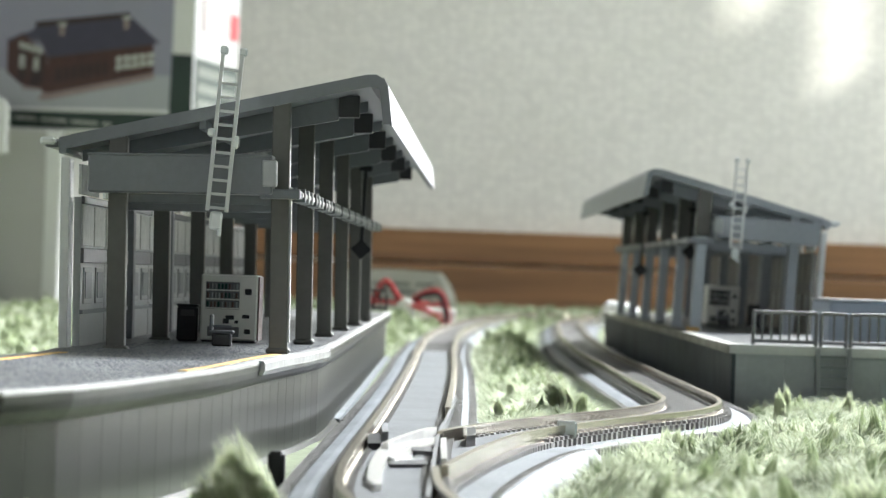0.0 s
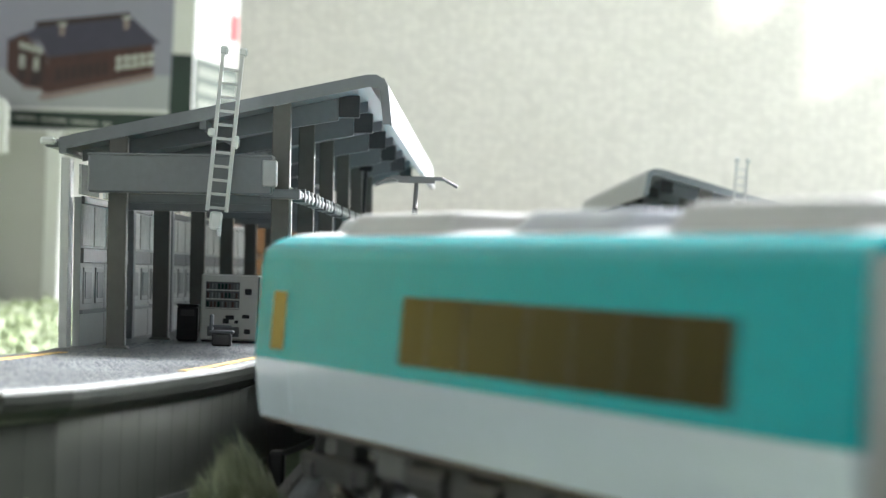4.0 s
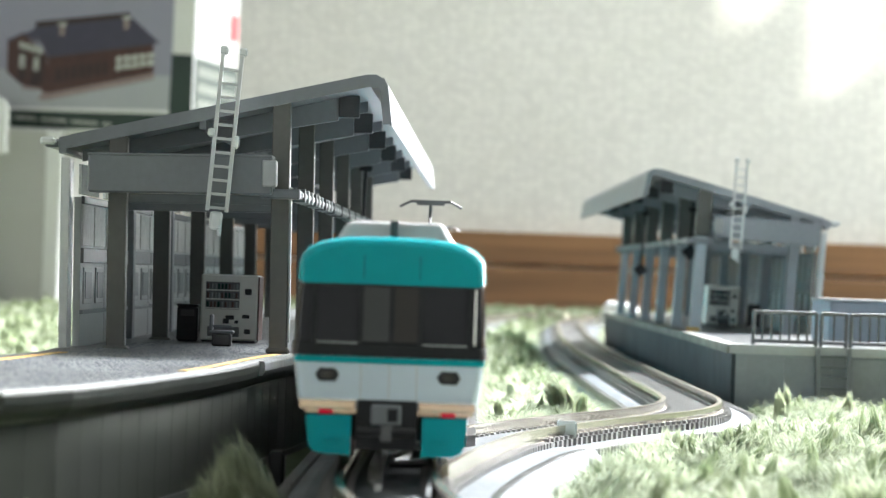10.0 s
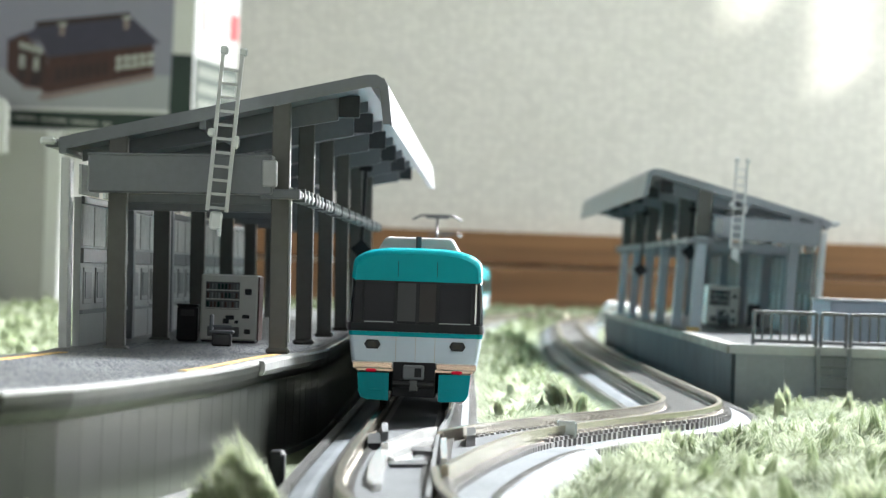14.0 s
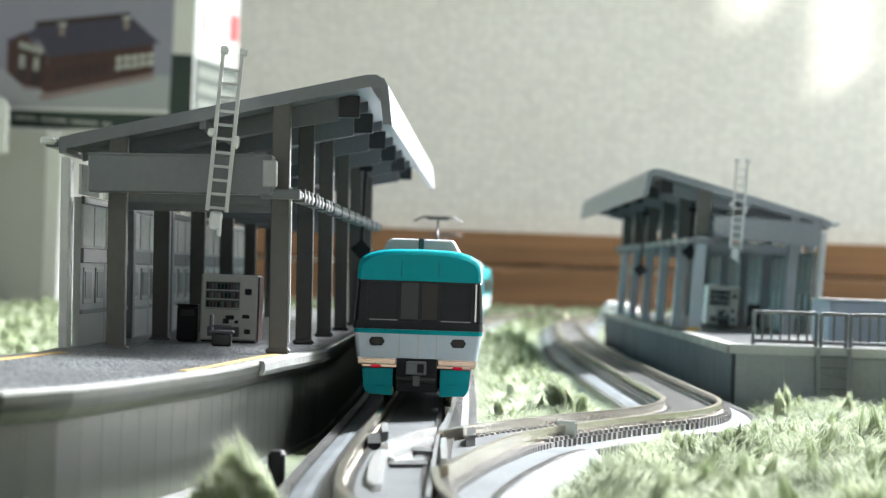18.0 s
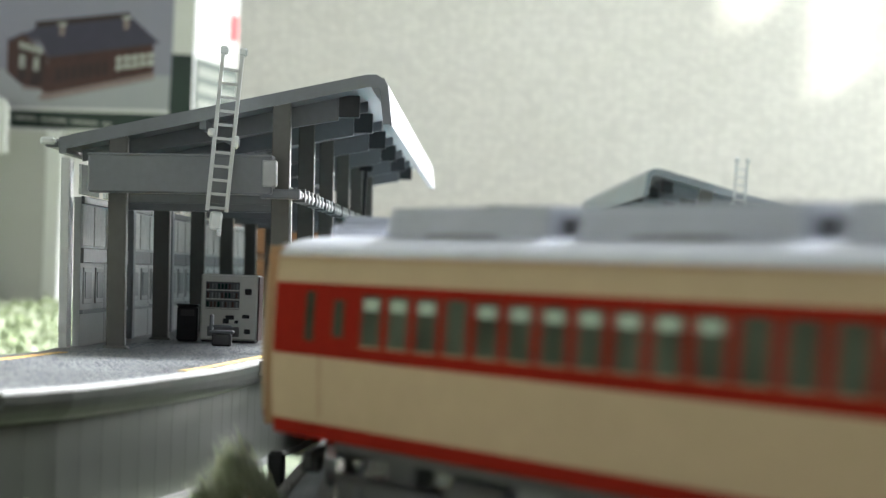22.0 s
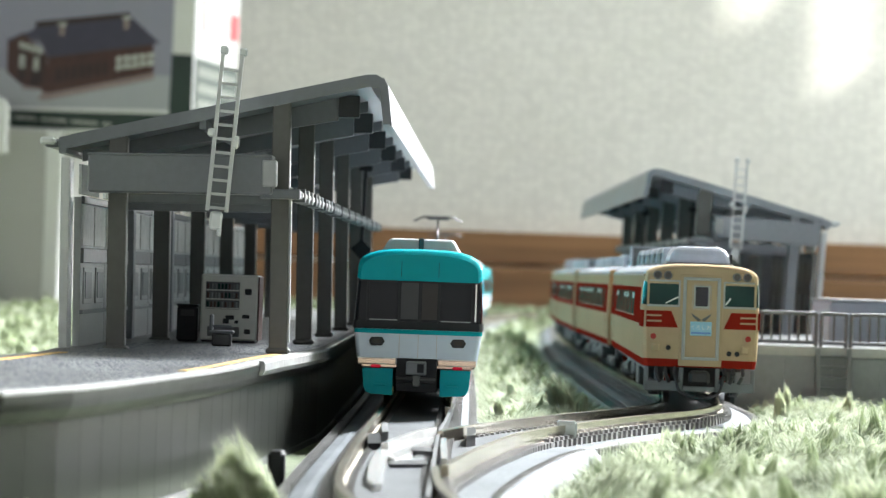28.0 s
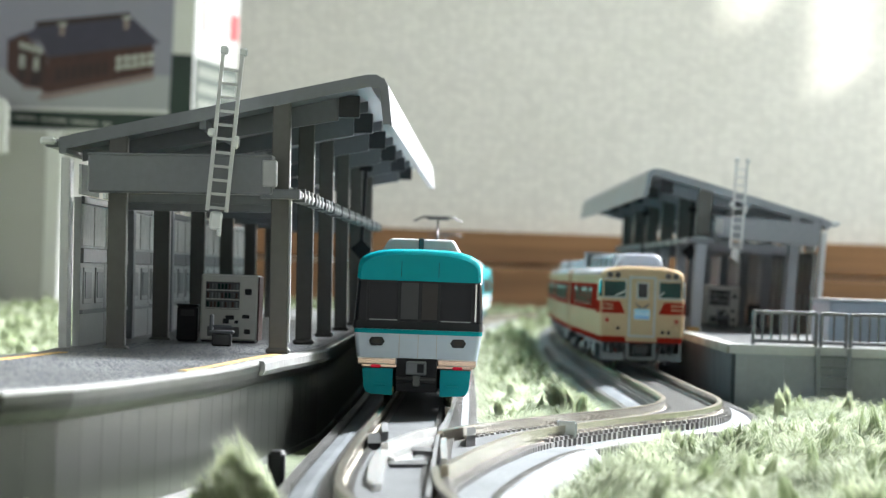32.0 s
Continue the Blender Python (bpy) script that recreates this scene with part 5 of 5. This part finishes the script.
part("tape", box(60, 70, -0.3, 0, 0, 90), PAPER, stack)
kit = thing("kit_box", "model kit box with a printed engine shed picture", "box", mm(-126, 1450, 90.4, 0, 0, -9))
part("carton", box(-190, 0, 0, 95, 0, 150, 0.5), PAPER, kit)
S = 3.586


def print_on(name, pts, mat, depth):
    """A printed area on the front of the kit box: corners counted from the lower right edge."""
    area = [((x - 340) / S / 0.985, (232 - y) / S) for x, y in pts]
    part(name, prism(area, -depth, 0.0, "y"), mat, kit)


print_on("print_sky", [(-340, 193), (300, 190), (303, -260), (-340, -260)], BOX_SKY, 0.20)
print_on("print_ground", [(-340, 192), (299, 190), (299, 130), (200, 128), (-340, 118)], BOX_GROUND, 0.26)
print_on("print_band", [(-340, 225), (336, 229), (336, 198), (-340, 196)], BOX_GREEN, 0.20)
print_on("print_corner", [(297, 229), (338, 229), (338, 92), (300, 90)], BOX_GREEN, 0.28)
print_on("print_plinth", [(60, 178), (70, 160), (268, 122), (270, 136), (80, 178)], SHED_BASE, 0.32)
print_on("print_plinth", [(30, 160), (34, 150), (68, 148), (68, 160)], SHED_BASE, 0.32)
print_on("print_wall", [(66, 162), (78, 98), (266, 72), (268, 125), (80, 166)], SHED_WALL, 0.36)
print_on("print_gable", [(2, 130), (2, 72), (30, 58), (76, 100), (70, 158), (30, 152)], SHED_WALL, 0.36)
print_on("print_door", [(22, 148), (24, 80), (40, 82), (38, 140)], SHED_DARK, 0.42)
print_on("print_door", [(44, 155), (48, 92), (70, 96), (66, 150)], SHED_DARK, 0.42)
print_on("print_roof", [(76, 102), (50, 52), (50, 46), (222, 24), (278, 72)], SHED_ROOF, 0.46)
print_on("print_roof", [(0, 72), (50, 52), (62, 78), (30, 62), (2, 76)], SHED_ROOF, 0.46)
print_on("print_ridge", [(52, 48), (52, 38), (220, 18), (224, 27)], SHED_DARK, 0.50)
for x, y in ((100, 48), (216, 34)):
    print_on("print_chimney", [(x - 4, y + 14), (x - 4, y - 4), (x + 5, y - 5), (x + 5, y + 13)], SHED_BASE, 0.54)
    print_on("print_chimney", [(x - 7, y - 3), (x - 7, y - 8), (x + 8, y - 9), (x + 8, y - 4)], PALE_INK, 0.56)
for i in range(5):
    x = 200 + 14 * i
    print_on("print_window", [(x, 122 - 2.2 * i), (x, 98 - 2 * i), (x + 11, 96 - 2 * i), (x + 11, 120 - 2.2 * i)], PALE_INK, 0.42)
    print_on("print_window_bar", [(x, 111 - 2.1 * i), (x, 108 - 2.1 * i), (x + 11, 106 - 2.1 * i), (x + 11, 109 - 2.1 * i)], SHED_WALL, 0.46)
for i in range(7):
    x = 92 + 14 * i
    print_on("print_window", [(x, 146 - 2.6 * i), (x, 120 - 2.0 * i), (x + 9, 118 - 2 * i), (x + 9, 144 - 2.6 * i)], SHED_DARK, 0.42)
for i in range(4):
    x = 24 + 11 * i
    print_on("print_window", [(x, 86 + 3 * i), (x, 74 + 3 * i), (x + 8, 76 + 3 * i), (x + 8, 88 + 3 * i)], PALE_INK, 0.46)
    print_on("print_window", [(25 + 5 * (i % 2) + 26 * (i // 2), 122 + 4 * (i // 2)), (25 + 5 * (i % 2) + 26 * (i // 2), 98 + 4 * (i // 2)), (29 + 5 * (i % 2) + 26 * (i // 2), 98 + 4 * (i // 2)), (29 + 5 * (i % 2) + 26 * (i // 2), 122 + 4 * (i // 2))], PALE_INK, 0.46)
for i in range(22):
    x = 20 + 8 * i
    if i % 7 != 5:
        print_on("print_bar", [(x, 212 + 0.05 * x), (x, 206 + 0.05 * x), (x + 6, 206 + 0.05 * x), (x + 6, 212 + 0.05 * x)], PALE_INK, 0.30)
# the box's side: white above, green lines of small print below
part("side_panel", box(0, 0.3, 2, 94, 38.2, 149, 0.1), BOX_WHITE, kit)
part("side_green", box(0, 0.4, 2, 94, 0, 38), BOX_GREEN, kit)
for r in range(4):
    for k in range(6):
        part("print_bar", box(0.3, 0.7, 8 + 13 * k, 18 + 13 * k, 5.5 + 8 * r, 10 + 8 * r), SIDE_INK, kit)
part("red_mark", box(0.2, 0.7, 74, 91, 53, 66, 0.1), BOX_RED, kit)
part("print_bar", box(0.2, 0.6, 12, 20, 52, 74), SHED_BASE, kit)
part("print_bar", box(0.2, 0.6, 34, 44, 55, 70), PALE_INK, kit)


# ---- grass: matted fibres on a lumpy base, with pointed tufts ----
def leaf_material(name, dark, light):
    m = bpy.data.materials.new(name)
    m.use_nodes = True
    n, l = m.node_tree.nodes, m.node_tree.links
    b = n["Principled BSDF"]
    b.inputs["Roughness"].default_value = 0.8
    b.inputs["Specular IOR Level"].default_value = 0.15
    thin, both = n.new("ShaderNodeBsdfTranslucent"), n.new("ShaderNodeMixShader")
    both.inputs[0].default_value = 0.28
    l.new(b.outputs[0], both.inputs[1])
    l.new(thin.outputs[0], both.inputs[2])
    l.new(both.outputs[0], n["Material Output"].inputs[0])
    geo, mix = n.new("ShaderNodeNewGeometry"), n.new("ShaderNodeMix")
    co, tex, sum_ = n.new("ShaderNodeTexCoord"), n.new("ShaderNodeTexNoise"), n.new("ShaderNodeMath")
    tex.inputs["Scale"].default_value = 130.0
    l.new(co.outputs["Object"], tex.inputs["Vector"])
    sum_.operation = "MULTIPLY_ADD"
    sum_.inputs[1].default_value = 0.55
    l.new(geo.outputs["Random Per Island"], sum_.inputs[0])
    half = n.new("ShaderNodeMath")
    half.operation = "MULTIPLY_ADD"
    half.inputs[1].default_value, half.inputs[2].default_value = 1.6, -0.55
    l.new(tex.outputs[0], half.inputs[0])
    l.new(half.outputs[0], sum_.inputs[2])
    mix.data_type, mix.clamp_factor = "RGBA", True
    mix.inputs[6].default_value, mix.inputs[7].default_value = (*dark, 1), (*light, 1)
    l.new(sum_.outputs[0], mix.inputs[0])
    l.new(mix.outputs[2], b.inputs["Base Color"])
    l.new(mix.outputs[2], thin.inputs[0])
    return m


GRASS = leaf_material("sage_grass", (0.09, 0.128, 0.06), (0.74, 0.79, 0.60))


def free(x, y):
    """How far a place lies from the nearest roadbed or platform, in millimetres."""
    d = np.full(len(x), 1e9)
    for line, half in ((MAIN, 11.4), (LOOP, 14.9)):
        p = line.p[::2]
        for i in range(0, len(p), 4):
            q = p[i:i + 4]
            d = np.minimum(d, np.sqrt(((x[:, None] - q[None, :, 0]) ** 2 + (y[:, None] - q[None, :, 1]) ** 2).min(1)) - np.where(y < 395, 14.9, half))
    ex = np.interp(y, [q[1] for q in EDGE], [q[0] for q in EDGE])
    wx = np.interp(y, [275, 330, 392, 393], [-70, -64, -56, -56])
    inside = np.minimum(np.minimum(ex + 1.5 - x, x - wx), np.minimum(y - 268, 893 - y))
    d = np.minimum(d, -inside)
    inside = np.minimum(np.minimum(x - 57, 163 - x), np.minimum(y - 583, 1114 - y))
    return np.minimum(d, -inside)


def lumps(x, y):
    h = 0.5 + 0.32 * np.sin(x * 0.21 + 1.3 * np.sin(y * 0.09)) * np.cos(y * 0.17 + 0.8) + 0.2 * np.sin(x * 0.52 + y * 0.31) * np.sin(y * 0.43 - x * 0.2 + 1) + 0.12 * np.sin(x * 1.1 + 2) * np.sin(y * 0.93)
    return np.clip(h, 0.05, 1.2) * np.interp(y, [250, 430, 570, 700], [1.0, 0.85, 0.5, 1.0])


def blades(x, y, length, lean, turn, width, z=0.0):
    """Curved tapering fibres, two bends each."""
    n = len(x)
    dx, dy = np.cos(turn), np.sin(turn)
    up, out = np.cos(lean) * length, np.sin(lean) * length
    v = np.zeros((n, 5, 3))
    base = np.stack([x, y, np.zeros(n) + z], 1)
    side = np.stack([-dy * width / 2, dx * width / 2, np.zeros(n)], 1)
    mid = base + np.stack([dx * out * 0.36, dy * out * 0.36, up * 0.66], 1)
    v[:, 0], v[:, 1] = base - side, base + side
    v[:, 2], v[:, 3] = mid + side * 0.8, mid - side * 0.8
    v[:, 4] = base + np.stack([dx * out, dy * out, up], 1)
    return v


GRASS_TUFT = leaf_material("standing_sage_grass", (0.09, 0.135, 0.055), (0.52, 0.59, 0.38))
GRASS_PALE = leaf_material("pale_sage_grass", (0.36, 0.41, 0.26), (0.78, 0.82, 0.64))


def grass_field(sets, label, base):
    flat, tall = sets
    grass_patch("grass", flat, "matted " + label, base)
    grass_patch("grass_tufts", tall, "standing tufts of " + label, None, GRASS_TUFT)


def grass_patch(name, sets, label, base=None, leaf=GRASS):
    v = np.concatenate(sets).reshape(-1, 3) * MM
    n = len(v) // 5
    me = bpy.data.meshes.new(name)
    i = np.arange(n) * 5
    faces = np.stack([i, i + 1, i + 2, i + 3], 1).tolist() + np.stack([i + 3, i + 2, i + 4], 1).tolist()
    verts = v.tolist()
    if base:
        x0, x1, y0, y1, step, high = base
        gx, gy = np.meshgrid(np.arange(x0, x1 + step, step), np.arange(y0, y1 + step, step), indexing="ij")
        fx, fy = gx.ravel(), gy.ravel()
        rise = np.clip(free(fx, fy) / 7, 0, 1)
        z = high * lumps(fx, fy) * rise - 0.4 * (rise <= 0)
        k, m, o = gx.shape[0], gx.shape[1], len(verts)
        verts += (np.stack([fx, fy, z], 1) * MM).tolist()
        faces += [(o + a * m + b, o + (a + 1) * m + b, o + (a + 1) * m + b + 1, o + a * m + b + 1) for a in range(k - 1) for b in range(m - 1)]
    me.from_pydata(verts, [], faces)
    me.materials.append(leaf)
    return tagged(new(name, me), label, "grass", kind="stuff")


def field(rng, x0, x1, y0, y1, count, size, tufts, width, high, tuft_size=5.5, wide=2.6):
    x, y = rng.uniform(x0, x1, count), rng.uniform(y0, y1, count)
    d = free(x, y)
    x, y, d = x[d > 0], y[d > 0], d[d > 0]
    n = len(x)
    ground = high * lumps(x, y) * np.clip(d / 7, 0, 1)
    flow = np.sin(x * 0.13 + 2.0 * np.sin(y * 0.06)) * 2.4 + np.cos(y * 0.11 + x * 0.05) * 1.9
    out = [blades(x, y, size * rng.uniform(0.4, 1.35, n), rng.uniform(0.9, 1.52, n), flow + rng.normal(0, 0.75, n), width * rng.uniform(0.6, 1.4, n), ground - 0.2)]
    tall = []
    # tufts that come to a point and lean
    cx, cy = rng.uniform(x0, x1, tufts), rng.uniform(y0, y1, tufts)
    d = free(cx, cy)
    cx, cy, d = cx[d > 2], cy[d > 2], d[d > 2]
    per = 34
    grow = np.repeat(rng.uniform(0.6, 1.35, len(cx)), per)
    h = tuft_size * grow * np.interp(np.repeat(cy, per), [250, 430, 570, 700], [1.0, 0.9, 0.6, 1.0])
    a, r = rng.uniform(0, 6.28, len(h)), rng.uniform(0, 1, len(h)) ** 0.5 * wide * grow ** 0.5
    bx, by = np.repeat(cx, per), np.repeat(cy, per)
    px, py = bx + r * np.cos(a), by + r * np.sin(a)
    tip = np.repeat(rng.uniform(-1, 1, (len(cx), 2)) * tuft_size * 0.45, per, 0) + np.stack([bx - px, by - py], 1) * 0.75
    lean = np.arctan2(np.hypot(tip[:, 0], tip[:, 1]), h)
    tall.append(blades(px, py, h * (1.05 - 0.35 * r / wide) * rng.uniform(0.75, 1.1, len(h)), lean, np.arctan2(tip[:, 1], tip[:, 0]), width * 1.3 * rng.uniform(0.6, 1.4, len(h)), high * lumps(px, py) * np.repeat(np.clip(d / 7, 0, 1), per) - 0.4))
    return out, tall


rng = np.random.default_rng(5)
grass_field(field(rng, 4, 112, 250, 585, 190000, 4.6, 420, 0.22, 6.2, 5.4, 1.15), "pale sage green grass between track and platform steps", (4, 112, 240, 584, 1.6, 6.1))
# many extra dark tufts here stand for the shadow in this strip
grass_field(field(rng, 5, 34, 400, 1000, 60000, 4.6, 1100, 0.27, 4.6, 4.4, 1.1), "pale sage green grass between the two tracks", (5, 36, 380, 1000, 1.6, 5.0))
spot = []
for cx, cy, h, tx in ((-18.9, 300, 11.0, -2.5), (-17.6, 300, 10.0, -3.0), (-16.4, 298, 8.5, -3.2), (-15.6, 297, 6.5, -2.6), (-20.8, 300, 8.5, -1.2), (-18.2, 295, 6.5, -3.0), (-22.8, 297, 5.5, -1.0),
                      (-30, 268, 4.4, -1.0), (-33, 270, 4.0, 1.0), (-36, 268, 4.6, -1.5), (-39, 270, 4.2, 1.0), (-27, 270, 4.0, -1.0), (-25, 276, 4.6, -1.2)):
    n = 260
    a, r = rng.uniform(0, 6.28, n), rng.uniform(0, 1, n) ** 0.5 * 2.2
    px, py = cx + r * np.cos(a), cy + r * np.sin(a)
    ex, ey, up = cx + tx - px + rng.normal(0, 0.8, n), cy - py + rng.normal(0, 0.9, n), h * (1.05 - 0.22 * r) * rng.uniform(0.75, 1.1, n)
    spot.append(blades(px, py, np.sqrt(ex ** 2 + ey ** 2 + up ** 2), np.arctan2(np.hypot(ex, ey), up), np.arctan2(ey, ex), 0.3 * rng.uniform(0.6, 1.3, n)))
grass_patch("grass", spot, "pale tufts of sage green grass beside the platform", leaf=GRASS_PALE)


def bundles(places, reach):
    out = []
    for cx, cy, h, tx in places:
        n = 240
        a, r = rng.uniform(0, 6.28, n), rng.uniform(0, 1, n) ** 0.5 * reach
        px, py = cx + r * np.cos(a), cy + r * np.sin(a)
        ex, ey, up = (cx - px) * 0.6 + tx + rng.normal(0, 0.3, n), (cy - py) * 0.6 + rng.normal(0, 0.4, n), h * (1.05 - 0.25 * r / reach) * rng.uniform(0.7, 1.1, n)
        out.append(blades(px, py, np.sqrt(ex ** 2 + ey ** 2 + up ** 2), np.arctan2(np.hypot(ex, ey), up), np.arctan2(ey, ex), 0.24 * rng.uniform(0.6, 1.3, n), 2.0))
    return out


grass_patch("grass_tufts", bundles(((21.6, 495, 9.6, -3.6), (20.6, 496, 8.0, -3.0), (22.6, 498, 7.0, -1.6), (24.5, 505, 5.0, 0.6), (17.0, 505, 4.4, -1.4), (10.8, 492, 4.0, -1.0), (14.4, 560, 4.8, -0.8), (63, 535, 6.4, 0.5),
                                    (61.8, 529, 5.8, -0.5), (75, 538, 5.4, 0.4), (50, 427, 5.2, -0.4), (56, 417, 5.4, 0.4), (31, 398, 4.6, 0.3), (32.5, 394, 4.8, -0.3), (47, 440, 4.4, 0.5)), 1.25), "tall leaning bundles of sage green grass", leaf=GRASS_PALE)
grass_field(field(rng, -120, -52, 330, 900, 44000, 5.0, 420, 0.4, 6.5, 5.5, 1.8), "pale green grass behind the platform", (-120, -54, 330, 900, 3, 6.0))
grass_field([a + b for a, b in zip(field(rng, -330, 330, 880, 1950, 110000, 6.5, 1500, 1.0, 5.0, 6.0, 4.0), field(rng, -24, 60, 880, 1500, 26000, 4.6, 400, 0.4, 5.0, 5.5, 1.6))], "pale green grass at the far end of the layout", (-330, 330, 880, 1950, 6, 4.8))


# ---- what moves ----
def glide(rows):
    """A smooth run through (seconds, distance) rows that never turns back."""
    t, s = np.array(rows, float).T
    h = np.diff(t)
    d = np.diff(s) / h
    m = np.zeros(len(t))
    m[0], m[-1] = d[0], d[-1]
    for i in range(1, len(t) - 1):
        if d[i - 1] * d[i] > 0:
            w1, w2 = 2 * h[i] + h[i - 1], h[i] + 2 * h[i - 1]
            m[i] = (w1 + w2) / (w1 / d[i - 1] + w2 / d[i])

    def run(x):
        if x <= t[0]:
            return float(s[0])
        if x >= t[-1]:
            return float(s[-1])
        i = int(np.searchsorted(t, x, "right")) - 1
        u = (x - t[i]) / h[i]
        return float((1 + 2 * u) * (1 - u) ** 2 * s[i] + u * (1 - u) ** 2 * h[i] * m[i] + u * u * (3 - 2 * u) * s[i + 1] + u * u * (u - 1) * h[i] * m[i + 1])
    return run


# the tail end of each train along its line
TEAL_RUN = glide([(0, -999), (1.2, -825), (2.0, -697), (3.0, -554), (3.5, -486), (5.5, -273), (5.9, -238), (6.3, -206), (7.5, -121), (8.0, -91),
                  (8.5, -62), (9.0, -45), (9.5, -24), (10.0, -4), (10.5, 12), (11, 29), (12, 61), (13, 93), (14, 124), (14.6, 141), (15.2, 143), (32, 143)])
CREAM_RUN = glide([(0, -1760), (10, -1760), (12, -1640), (19.3, -696), (20.2, -570), (20.7, -503), (21.2, -430), (21.7, -364), (22.4, -272), (22.7, -236), (23.5, -142),
                   (24.0, -88), (24.5, -40), (25.0, 5), (25.5, 36), (27.5, 161), (28.0, 184), (28.5, 209), (29.0, 239), (29.5, 267), (30, 292), (30.5, 313),
                   (31, 331), (31.5, 346), (32, 357)])


def car_pose(line, s):
    a, b = line.at(s - 47), line.at(s + 47)
    c = (a + b) / 2
    return mm(c.x, c.y, RAIL_TOP, 0, 0, math.degrees(math.atan2(b.y - a.y, b.x - a.x)) - 90)


def motions():
    for cars, line, run, step, times in (
            (teal_cars, MAIN, TEAL_RUN, TEAL_STEP, [i / 5 for i in range(0, 80)] + [32.0]),
            (cream_cars, LOOP, CREAM_RUN, KIHA_STEP, [0.0] + [i / 5 for i in range(50, 161)])):
        n = len(cars)
        for i, car in enumerate(cars):
            shift = -17.0 if car is cream_cars[0] else -3.0 if car is teal_cars[0] else 0.0
            walk(car, [(t, car_pose(line, run(t) + (n - 1 - i + 0.5) * step - 1.5 + shift)) for t in times])


motions()
